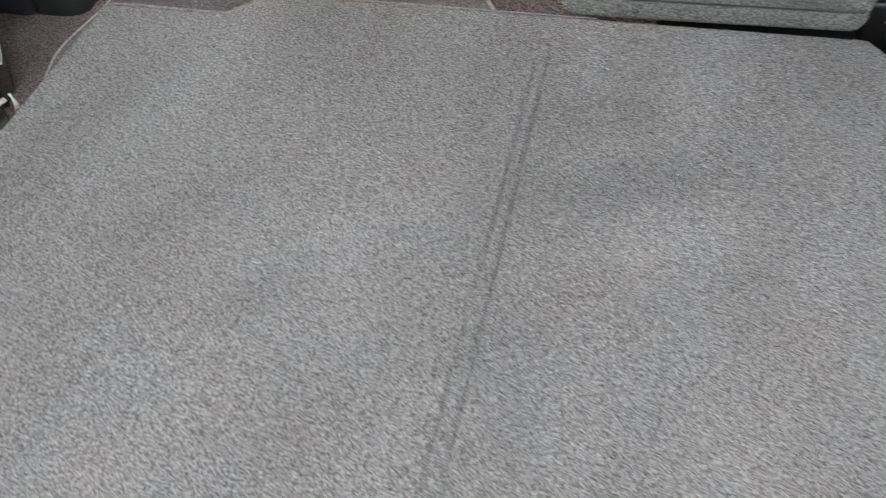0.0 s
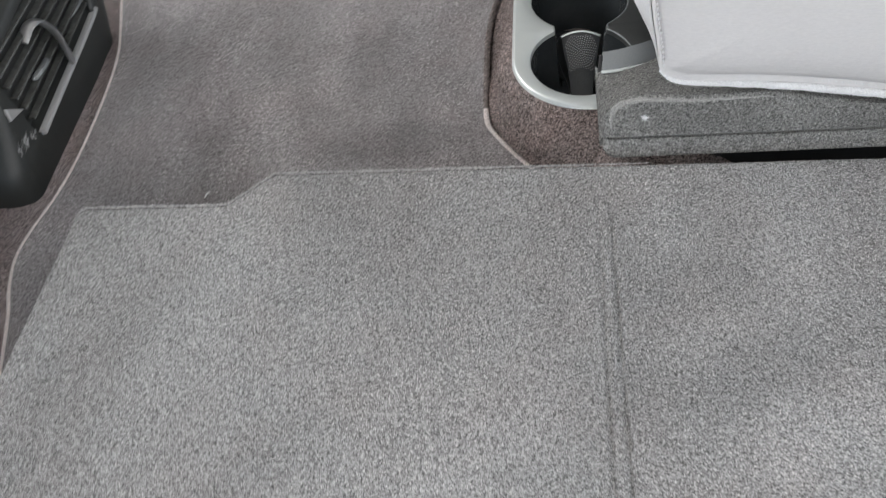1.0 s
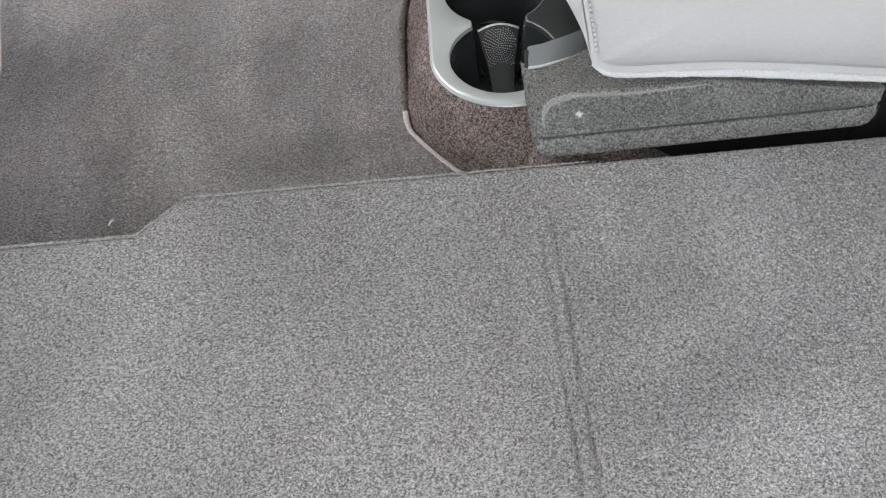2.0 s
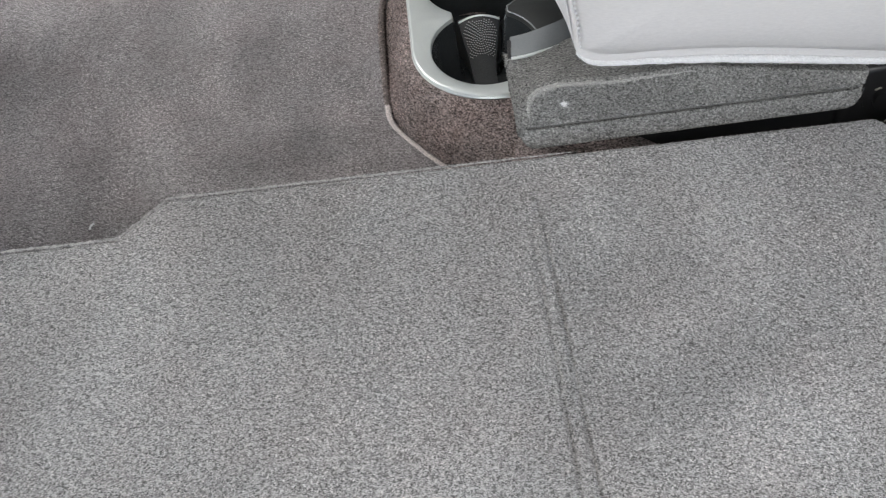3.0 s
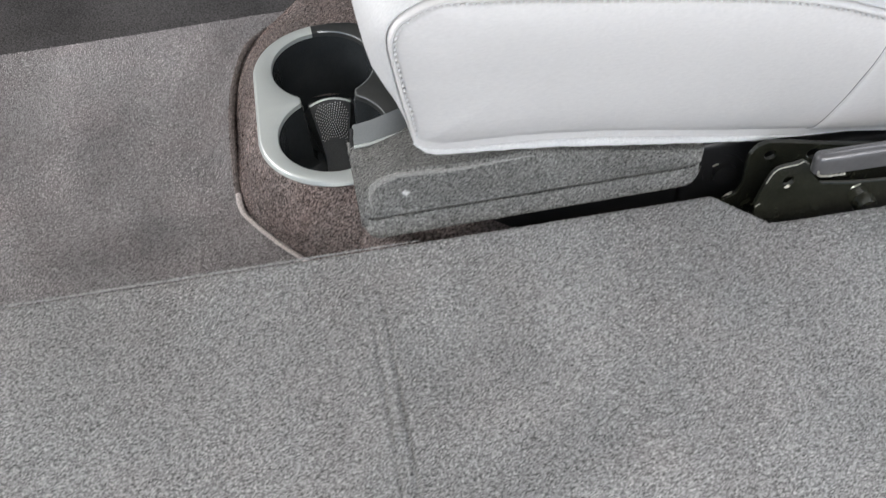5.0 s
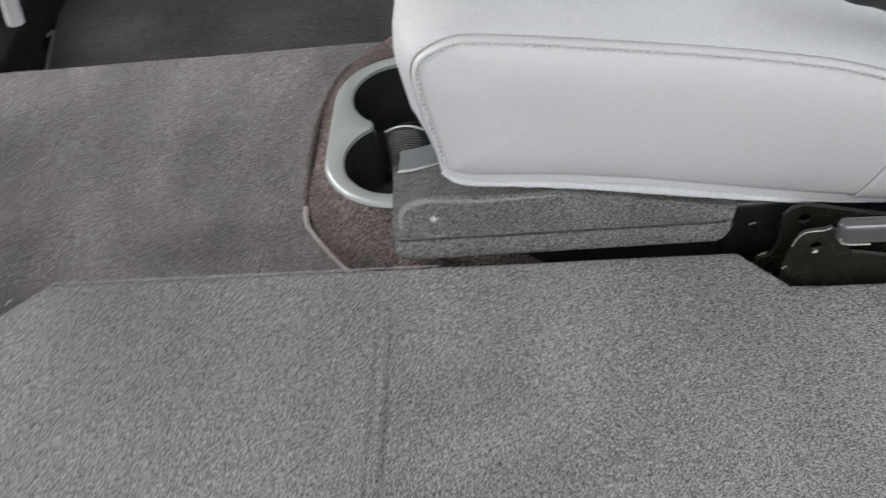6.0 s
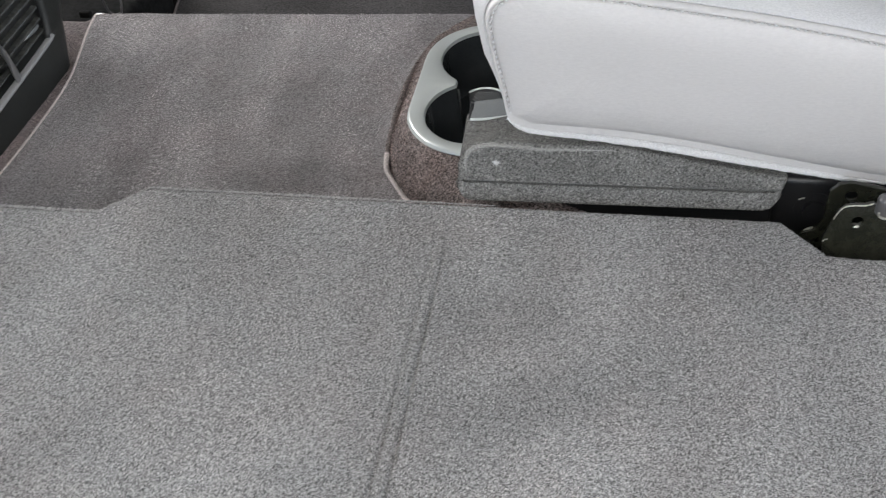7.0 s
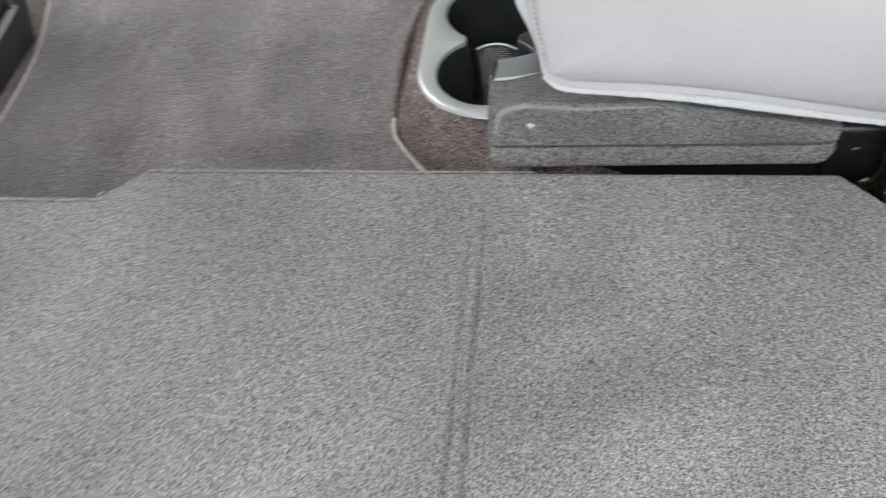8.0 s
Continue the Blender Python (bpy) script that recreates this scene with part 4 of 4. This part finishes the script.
bm = bmesh.new()
at = on_base(0.2955, 0.0205)
bmesh.ops.create_uvsphere(bm, u_segments=8, v_segments=6, radius=0.0014, matrix=Matrix.Translation(at - Vector((0, 0.0010, 0))) @ Matrix.Diagonal((1, 0.8, 1.0, 1)))
tuft = part("light_tuft", bm, FLEECE)
tuft.parent = base
# worn crease; its pale colour also paints the highlight along it
bm = bmesh.new()
crease = smooth_line([(0.2700, 0, 0.009), (0.2702, 0, 0.018), (0.2730, 0, 0.0252), (0.2795, 0, 0.0308), (0.2880, 0, 0.0333)], 6)
crease += [Vector((x, 0, base_top(x)[0] - 0.0016)) for x in np.arange(0.292, 0.40, 0.008)]
on = [q for q in (on_base(q.x, q.z) for q in crease) if q]
tube(bm, on, [0.0022 * min(1.0, 0.2 + 0.08 * i) * min(1.0, 0.10 + 0.055 * (len(on) - 1 - i)) for i in range(len(on))], 6)
rib = part("crease", bm, CREASE, label="worn crease coloured pale for the light it catches")
rib.parent = base

# silver strap at the corner of the base
bm = bmesh.new()
path = smooth_line([(0.2645, 0.0955, 0), (0.277, 0.0975, 0), (0.291, 0.102, 0), (0.303, 0.1065, 0), (0.315, 0.113, 0), (0.331, 0.126, 0)], 5)
rings = []
for i, p in enumerate(path):
    s = i / (len(path) - 1)
    zb, zt = 0.0160 - 0.002 * s, 0.0240 + 0.003 * s
    rings.append([(p.x, p.y, zb), (p.x + 0.0005, p.y - 0.0022, zb + 0.0008), (p.x, p.y - 0.0012, zb + 0.0025), (p.x + 0.001, p.y + 0.0155, zt - 0.001), (p.x + 0.0015, p.y + 0.0172, zt - 0.0002), (p.x + 0.002, p.y + 0.0185, zt - 0.0018), (p.x + 0.001, p.y + 0.006, zb)])
loft(bm, rings, cap0=True, cap1=True)
strap_ob = under(part("corner_strap", bm, STRAP, label="curved satin grey plastic strap"), seat, SEAT)
bm = bmesh.new()
tube(bm, [(p.x, p.y - 0.0026, 0.0182 - 0.002 * i / len(path)) for i, p in enumerate(path)], 0.0013, 8)
lip = part("lip", bm, SILVER, label="bright lower lip")
lip.parent = strap_ob
bm = bmesh.new()
tube(bm, smooth_line([(0.2645, 0.108, 0.024), (0.2632, 0.096, 0.014), (0.2625, 0.089, 0.004), (0.2622, 0.083, -0.006)], 5), 0.0016, 6)
under(part("hinge_clip", bm, BLACK), seat, SEAT)
bm = bmesh.new()
bmesh.ops.create_uvsphere(bm, u_segments=8, v_segments=6, radius=0.0022, matrix=Matrix.Translation((0.2620, 0.088, 0.006)))
under(part("clip_pin", bm, CHROME), seat, SEAT)

# hinge plates
XZ = Matrix(((1, 0, 0, 0), (0, 0, -1, 0), (0, 1, 0, 0), (0, 0, 0, 1)))
outer_plate = [(0.572, -0.105), (0.72, -0.105), (0.72, -0.030), (0.640, -0.024), (0.612, -0.019), (0.603, -0.008), (0.5985, 0.002), (0.593, 0.0062), (0.588, 0.0040), (0.581, 0.0035), (0.5745, 0.0020),
               (0.5705, -0.003), (0.5680, -0.010), (0.5655, -0.020), (0.5630, -0.032), (0.566, -0.050), (0.570, -0.07)]
bm = bmesh.new()
holed_plate(bm, outer_plate[::-1], [(0.5850, -0.0115, 0.0044), (0.645, -0.055, 0.006)], 0.004, Matrix.Translation((-0.0125, -0.004, 0.025)) @ XZ)
outer_ob = under(part("hinge_plate", bm, STEEL, label="glossy olive-black steel hinge plate", smooth=False), seat, SEAT)
inner_plate = [(0.535, -0.105), (0.60, -0.105), (0.72, -0.08), (0.72, -0.022), (0.66, -0.012), (0.62, -0.004), (0.590, 0.003), (0.574, 0.0055), (0.566, 0.003), (0.560, -0.004), (0.5595, -0.018), (0.560, -0.032),
               (0.556, -0.043), (0.546, -0.048), (0.540, -0.060)]
bm = bmesh.new()
holed_plate(bm, inner_plate[::-1], [(0.5765, -0.0075, 0.0046), (0.612, -0.0125, 0.005)], 0.004, Matrix.Translation((-0.004, 0.0285, 0.0185)) @ XZ)
under(part("hinge_plate", bm, STEEL, label="glossy olive-black steel hinge plate", smooth=False), seat, SEAT)
bm = bmesh.new()
tube(bm, smooth_line([(0.5553, -0.0082, 0.0145), (0.5577, -0.0082, 0.0218), (0.5618, -0.0082, 0.0272), (0.5685, -0.0082, 0.0288), (0.5755, -0.0082, 0.0293), (0.5805, -0.0082, 0.0316)], 4), [0.0003 + 0.0004 * abs(math.sin(1.3 * i)) for i in range(21)], 6)
under(part("plate_rim", bm, EDGE, label="bright worn rim"), seat, SEAT)
# small bright chips that draw glints and worn spots on the hinge steel
random.seed(4)
for x, y, z, r in ((0.5470, 0.0275, -0.0270, 0.0030), (0.5405, 0.0440, -0.010, 0.0020), (0.5725, -0.0082, 0.0085, 0.0020), (0.6405, -0.0082, -0.0295, 0.0026), (0.6285, -0.0082, -0.002, 0.0030), (0.5530, -0.0082, -0.006, 0.0014)):
    bm = bmesh.new()
    bmesh.ops.create_icosphere(bm, subdivisions=2, radius=r, matrix=Matrix.Translation((x, y, z)) @ Matrix.Rotation(random.uniform(-0.6, 0.0), 4, "Y") @ Matrix.Diagonal((1.3, 0.4, 0.32, 1)))
    for v in bm.verts:
        v.co += 0.0012 * noise.noise_vector(v.co * 700)
    under(part("glint_chip", bm, EDGE, label="bright chip drawing a glint on worn steel"), seat, SEAT)
bm = bmesh.new()
box(bm, (0.0, -0.006, -0.0080), (0.16, 0.006, 0.0080), 0.0055, Matrix.Translation((0.5780, -0.0230, 0.0440)))
under(part("latch_bar", bm, LATCH, label="satin grey metal latch bar"), seat, SEAT)
# bright strip added for the highlight on the bar's lower left edge
bm = bmesh.new()
tube(bm, smooth_line([(0.5790, -0.0300, 0.0415), (0.5804, -0.0300, 0.0375), (0.586, -0.0300, 0.0358), (0.594, -0.0300, 0.0354), (0.600, -0.0300, 0.0354)], 4), [0.0006 + 0.0005 * abs(math.sin(1.7 * i)) for i in range(17)], 6)
under(part("latch_highlight", bm, EDGE, label="bright strip drawing the highlight under the latch bar"), seat, SEAT)
bm = bmesh.new()
bmesh.ops.create_cone(bm, cap_ends=True, segments=20, radius1=0.010, radius2=0.008, depth=0.012, matrix=Matrix.Translation((0.6395, -0.011, -0.020)) @ Matrix.Rotation(radians(90), 4, "X"))
bolt = part("bolt", bm, STEEL)
bolt.parent = outer_ob
bm = bmesh.new()
tube(bm, [(0.555, 0.056, -0.031), (0.557, 0.079, -0.033)], 0.017, 24)
tube(bm, [(0.555, 0.052, -0.031), (0.555, 0.060, -0.031)], 0.010, 20)
box(bm, (0.522, 0.058, -0.105), (0.60, 0.09, 0.0), 0.008)
under(part("pivot_boot", bm, BLACK, label="black rubber pivot boot"), seat, SEAT)
bm = bmesh.new()
box(bm, (0.345, 0.066, FLOOR), (0.75, 0.46, -0.024), 0.01)
under(part("pedestal", bm, BLACK), seat, SEAT)

# ---- second-row seat on the other side of the aisle ----
SEAT2 = (-0.55, 0.2, FLOOR)
seat2 = thing("passenger_seat", "light grey leather seat with charcoal plastic side trim and vent grille", "car seat", SEAT2)
seat2.location.z, seat2.rotation_euler.x = FLOOR + 0.019, radians(3.4)
# side trim: leaning face with a recessed grille, round near corner
bm = bmesh.new()
prof = [(-0.2640, -0.140), (-0.2655, -0.096), (-0.2685, -0.080), (-0.2800, -0.076), (-0.2950, -0.012), (-0.2890, -0.006), (-0.2910, 0.002), (-0.2960, 0.006), (-0.33, 0.008)]


def upright(y):
    """The trim leans out near the tailgate and stands upright towards the front."""
    return 1 - 0.72 * min(1.0, max(0.0, (y - 0.13) / 0.18))


rings = []
for y, sx, k, lean in ((0.100, -0.046, 0, 0.40), (0.0675, -0.042, 0, 0.74), (0.0660, -0.038, 0, 0.74), (0.0660, -0.020, 0, 0.74), (0.0680, -0.011, 0, 0.725), (0.0725, -0.004, 0, 0.68), (0.081, 0.0, 0, 0.60), (0.095, 0.0, 0, 0.44),
                       (0.11, 0.0, 0, 0.28), (0.128, 0.0, 0, 0.09), (0.140, 0.0, 1, 0), (0.200, 0.0, 1, 0.05), (0.260, 0.0, 1, 0.12), (0.308, -0.001, 1, 0.26), (0.318, -0.001, 0, 0.45), (0.326, -0.002, 0, 0.58), (0.332, -0.004, 0, 0.65),
                       (0.337, -0.009, 0, 0.66), (0.341, -0.020, 0, 0.66), (0.345, -0.05, 0, 0.66)):
    ring = []
    for i, (x, z) in enumerate(prof):
        if not k and i in (3, 4):
            x = -0.2685 - 0.0205 * (z + 0.080) / 0.074
        if 3 <= i < 8:
            deep = 0.010 if k and i in (3, 4) else 0.0
            x = -0.2685 - deep + (x + 0.2685 + deep) * upright(y)
        if i >= 4:
            z += 0.040 * (1 - upright(y))
        ring.append((x + sx * (1.38 - 3.0 * (min(z, -0.002) + 0.108)), y + lean * max(0.0, z + (0.127 if y > 0.315 else 0.09)), z))
    rings.append(ring)
loft(bm, rings, closed=False)
trim = under(part("side_trim", bm, CHARCOAL, label="charcoal plastic side trim with scuffs"), seat2, SEAT2)


def trim_child(name, bm, mat, label=""):
    ob = part(name, bm, mat, label=label)
    ob.parent = trim
    return ob


bm = bmesh.new()
tube(bm, smooth_line([(-0.2672, 0.137, -0.0805), (-0.2665, 0.150, -0.079), (-0.2680, 0.306, -0.080), (-0.2700, 0.320, -0.0765)], 5), 0.0046, 8, flat=0.7)
trim_child("grille_rail", bm, GREYPLASTIC, "grey rail below the grille")
bm = bmesh.new()
tube(bm, smooth_line([(-0.2690, 0.315, -0.079), (-0.2708, 0.322, -0.073), (-0.2725, 0.331, -0.050), (-0.2745, 0.340, -0.015)], 5), [0.0036] * 4 + [0.0046] * 12, 8, flat=0.8)
trim_child("grille_post", bm, MOULDING, "dark rounded post at the end of the grille")
for i in range(6):
    z = -0.0675 + i * 0.0130
    bm = bmesh.new()
    x = -0.2735 - 0.00325 * i
    blade = [Vector((-0.2685 - 0.004 + (x + 0.2725) * upright(y), y + (0.0 if y < 0.15 else 0.22 * (z + 0.09) * (y - 0.15) / 0.16), z)) for y in (0.139, 0.18, 0.22, 0.26, 0.312)]
    loft(bm, [[q + Vector((a, 0, b)) for a, b in ((0.0022, -0.0012), (0.0026, 0.0), (0.0020, 0.0012), (-0.0034, 0.0030), (-0.0040, 0.0018))] for q in blade], cap0=True, cap1=True)
    trim_child("slat", bm, SLAT)
# sliding tabs between the slats
for y0, y1, z in ((0.176, 0.212, -0.050), (0.280, 0.318, -0.0575)):
    bm = bmesh.new()
    line = smooth_line([(-0.2785, y0, z), (-0.2755, y0 + 0.007, z + 0.0005), (-0.2750, y1 - 0.009, z - 0.002), (-0.2790, y1, z - 0.004)], 4)
    tube(bm, line, [0.0018, 0.0026, 0.0032, 0.0036] + [0.0038] * 6 + [0.0032, 0.0026, 0.0018], 8, flat=0.9)
    trim_child("vent_tab", bm, STRAP, "small grey sliding tab of the vent")
bm = bmesh.new()
tube(bm, smooth_line([(-0.283, 0.196, -0.020), (-0.278, 0.211, -0.012), (-0.274, 0.224, -0.018), (-0.269, 0.234, -0.040), (-0.2665, 0.236, -0.078)], 6), 0.0074, 10, flat=0.4)
trim_child("pull_loop", bm, BAR, "curved satin grey pull loop")
bm = bmesh.new()
tri = [Vector((-0.2815, 0.117, -0.034)), Vector((-0.2762, 0.136, -0.051)), Vector((-0.2785, 0.112, -0.045))]
nrm = (tri[1] - tri[0]).cross(tri[2] - tri[0]).normalized()
nrm = nrm if nrm.x > 0 else -nrm
mid3 = sum(tri, Vector()) / 3
loft(bm, [[q - 0.003 * nrm for q in tri], [q + 0.002 * nrm for q in tri], [q + (mid3 - q) * 0.15 + 0.0032 * nrm for q in tri]], cap0=True, cap1=True)
trim_child("clip", bm, GREYPLASTIC, "small pale triangular clip")
random.seed(8)
for y0, z0, y1, z1, count in ((0.090, -0.067, 0.110, -0.068, 30), (0.106, -0.071, 0.123, -0.074, 14)):
    bm = bmesh.new()
    for i in range(count):
        q = random.random()
        y, z = y0 + (y1 - y0) * q + random.gauss(0, 0.0012), z0 + (z1 - z0) * q + random.gauss(0, 0.0022)
        ln, w = random.uniform(0.004, 0.010), random.uniform(0.0003, 0.0007)
        a = random.uniform(0.25, 0.65)
        dy, dz = ln * math.cos(a), ln * math.sin(a)
        pts = [(y, z - w), (y + dy * 0.4, z + dz * 0.4 - w), (y + dy, z + dz), (y + dy * 0.3, z + dz * 0.3 + w)]
        bm.faces.new([bm.verts.new((-0.2675 - 0.0205 * (c + 0.080) / 0.074 + 0.0003 * random.random(), b, c)) for b, c in pts])
    trim_child("scuff", bm, SCUFF, "pale rubbed scuff mark")
# cushion corner above the trim
bm = bmesh.new()
loop = [(p.x, p.y) for p in smooth_line([(-0.80, -0.06, 0), (-0.34, -0.055, 0), (-0.297, -0.045, 0), (-0.276, -0.018, 0), (-0.2680, 0.012, 0), (-0.2650, 0.036, 0), (-0.278, 0.068, 0), (-0.290, 0.095, 0), (-0.305, 0.135, 0),
                                         (-0.302, 0.19, 0), (-0.305, 0.30, 0), (-0.33, 0.43, 0), (-0.80, 0.45, 0)], 6, closed=True)]
rings = []
for d, z in ((0.020, -0.008), (0.005, -0.006), (0.001, -0.002), (0.0, 0.002), (0.002, 0.008), (0.005, 0.03), (0.008, 0.09), (0.012, 0.12), (0.022, 0.138), (0.04, 0.145)):
    rings.append([(x, y, z) for x, y in inset_loop(loop, d)])
loft(bm, rings, cap0=True, cap1=True)
under(part("cushion", bm, LEATHER), seat2, SEAT2)
bm = bmesh.new()
box(bm, (-0.78, 0.050, FLOOR), (-0.316, 0.38, 0.003), 0.006)
under(part("pedestal", bm, BLACK), seat2, SEAT2)
# hinge at its rear corner
def gloss_block(name, foot, z1, label):
    bm = bmesh.new()
    slab(bm, foot, FLOOR, z1, 0.004)
    return under(part(name, bm, STEEL, label=label), seat2, SEAT2)


gloss_block("hinge_plate", [(-0.285, -0.100), (-0.272, -0.085), (-0.278, -0.060), (-0.300, -0.030), (-0.335, 0.012), (-0.38, 0.012), (-0.38, -0.100)], -0.070, "glossy black steel hinge plate")
gloss_block("hinge_arm", [(-0.33, -0.22), (-0.225, -0.22), (-0.229, -0.150), (-0.233, -0.128), (-0.258, -0.106), (-0.33, -0.13)], -0.078, "glossy black steel hinge arm")
for pts, r in (([(-0.336, 0.014), (-0.318, -0.003), (-0.300, -0.026), (-0.285, -0.048), (-0.277, -0.062)], 0.0010), ([(-0.264, -0.120), (-0.259, -0.109), (-0.255, -0.101)], 0.0038),
               ([(-0.2475, -0.100), (-0.242, -0.104), (-0.237, -0.110)], 0.0023), ([(-0.266, -0.122), (-0.252, -0.133), (-0.238, -0.143)], 0.0017), ([(-0.262, -0.135), (-0.250, -0.143), (-0.237, -0.153)], 0.0015)):
    bm = bmesh.new()
    line = smooth_line([(x, y, -0.0765 if y < -0.1 else -0.069) for x, y in pts], 5)
    tube(bm, line, [r * (0.85 + 0.6 * noise.noise(p * 160)) for p in line], 8, flat=0.6)
    under(part("steel_edge", bm, POLISHED, label="bright worn steel edge"), seat2, SEAT2)
bm = bmesh.new()
box(bm, (-0.66, -0.30, FLOOR), (-0.37, 0.03, -0.05), 0.012)
under(part("hinge_housing", bm, BLACK), seat2, SEAT2)

# ---- front foot space ----
rail = thing("seat_rail", "black steel seat rail with bright bolts ahead of the aisle mat", "seat rail", (-0.311, 0.502, -0.195))
bm = bmesh.new()
box(bm, (-0.42, 0.43, -0.20), (-0.262, 0.60, -0.135), 0.01)
under(part("rail_body", bm, SOOT), rail, (-0.3, 0.46, -0.2))
bm = bmesh.new()
box(bm, (-0.275, 0.404, -0.110), (-0.261, 0.411, -0.102), 0.003)
under(part("bolt_cap", bm, CHROME, label="bright metal cap"), rail, (-0.3, 0.46, -0.2))
bm = bmesh.new()
tube(bm, smooth_line([(-0.285, 0.45, -0.10), (-0.283, 0.455, -0.128), (-0.270, 0.455, -0.130), (-0.264, 0.455, -0.122), (-0.262, 0.458, -0.10)], 5), 0.0014, 6)
under(part("wire_clip", bm, LATCH), rail, (-0.3, 0.46, -0.2))
for x, y, z, w, h in ((-0.300, 0.420, -0.128, 0.010, 0.006), (-0.315, 0.432, -0.124, 0.016, 0.008), (-0.292, 0.440, -0.130, 0.008, 0.010)):
    bm = bmesh.new()
    box(bm, (x, y, z), (x + w, y + 0.008, z + h), 0.002)
    under(part("bracket", bm, SOOT), rail, (-0.3, 0.46, -0.2))
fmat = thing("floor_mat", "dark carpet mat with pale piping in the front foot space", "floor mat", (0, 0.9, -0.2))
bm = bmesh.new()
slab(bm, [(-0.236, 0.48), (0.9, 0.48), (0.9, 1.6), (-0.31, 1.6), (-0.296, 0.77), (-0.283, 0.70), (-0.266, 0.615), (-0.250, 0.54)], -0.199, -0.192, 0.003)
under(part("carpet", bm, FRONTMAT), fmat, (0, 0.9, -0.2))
bm = bmesh.new()
tube(bm, smooth_line([(-0.236, 0.48, -0.193), (-0.250, 0.54, -0.193), (-0.266, 0.615, -0.193), (-0.283, 0.70, -0.193), (-0.296, 0.77, -0.193), (-0.31, 1.6, -0.193)], 6), 0.0022, 6)
under(part("piping", bm, PIPING_DARK), fmat, (0, 0.9, -0.2))
fseat = thing("front_seat", "light grey leather front seat with dark base", "car seat", (-0.6, 1.0, -0.2))
bm = bmesh.new()
box(bm, (-0.95, 0.70, -0.13), (-0.315, 1.2, 0.30), 0.05)
under(part("cushion", bm, LEATHER), fseat, (-0.6, 1.0, -0.2))
bm = bmesh.new()
tube(bm, smooth_line([(-0.2770, 0.60, -0.120), (-0.2765, 0.60, -0.114), (-0.2740, 0.60, -0.092), (-0.2705, 0.60, -0.05), (-0.285, 0.63, 0.03), (-0.34, 0.71, 0.07)], 5), [0.003, 0.006, 0.009] + [0.011] * 23, 10)
under(part("belt_sleeve", bm, LEATHER, label="pale hanging belt sleeve"), fseat, (-0.6, 1.0, -0.2))
bm = bmesh.new()
box(bm, (-0.90, 0.62, -0.2), (-0.29, 1.15, -0.12), 0.02)
under(part("seat_base", bm, SOOT), fseat, (-0.6, 1.0, -0.2))

# ---- loose carpet pile ----
pile_on(carpet, 620000, 0.0019, 0.00080, PILE_GREY, lambda p, faces: (p[:, 2] > -0.0042) & (p[:, 1] > (-0.56 if faces else -0.53)) & (p[:, 0] < 0.80), 2, lean=(58, 86))
pile_on(mat_carpet, 280000, 0.0019, 0.00066, PILE_MAT, lambda p, faces: p[:, 2] > FLOOR + 0.004, 3, lean=(50, 84))
pile_on(plinth, 110000, 0.0022, 0.00055, PILE_BROWN, lambda p, faces: p[:, 0] < 0.36, 4, lean=(45, 82))


def off_groove(p, faces):
    """Pile everywhere on the base but in its groove."""
    x = p[:, 0]
    g, y0 = groove_z(x), base_front(x)
    slot = (p[:, 2] < g + 0.0009) & (p[:, 2] > g - 0.0010) | (p[:, 1] > y0 + 0.0006) & (p[:, 2] < g + 0.0012) & (p[:, 2] > g - 0.010)
    return (p[:, 1] < 0.11) & (faces | ~slot | (x < BX0 + 0.0075) | (x > BX1 - 0.012) | (p[:, 1] > y0 + 0.012))


pile_on(base, 90000, 0.0019, 0.00085, PILE_BASE, off_groove, 5, lean=(50, 84))
pile_on(rib, 5000, 0.0016, 0.00040, PILE_CREASE, None, 9, lean=(30, 80), name="fuzz")
pile_on(tuft, 150, 0.0026, 0.00045, PILE_WHITE, None, 10, lean=(20, 80), name="fuzz")
pile_on(binding, 9000, 0.0018, 0.00045, PILE_BROWN, None, 11, lean=(40, 80))
pile_on(edge_highlight, 12000, 0.0013, 0.00055, PILE_GREY, None, 12, lean=(40, 80))
for cord in pipings:
    pile_on(cord, 18000, 0.0017, 0.00045, PILE_PIPING, None, 8, lean=(40, 80))
pile_on(hem_ob, 12000, 0.0014, 0.00035, PILE_WHITE, None, 6, lean=(40, 84), name="fuzz")
pile_on(floor, 150000, 0.0023, 0.00060, PILE_FLOOR, lambda p, faces: (p[:, 0] > -0.45) & (p[:, 0] < 0.34) & (p[:, 1] > -0.25) & (p[:, 1] < 0.42) & (faces | (p[:, 0] < -0.21) | (p[:, 0] > 0.14)), 7, lean=(45, 82))
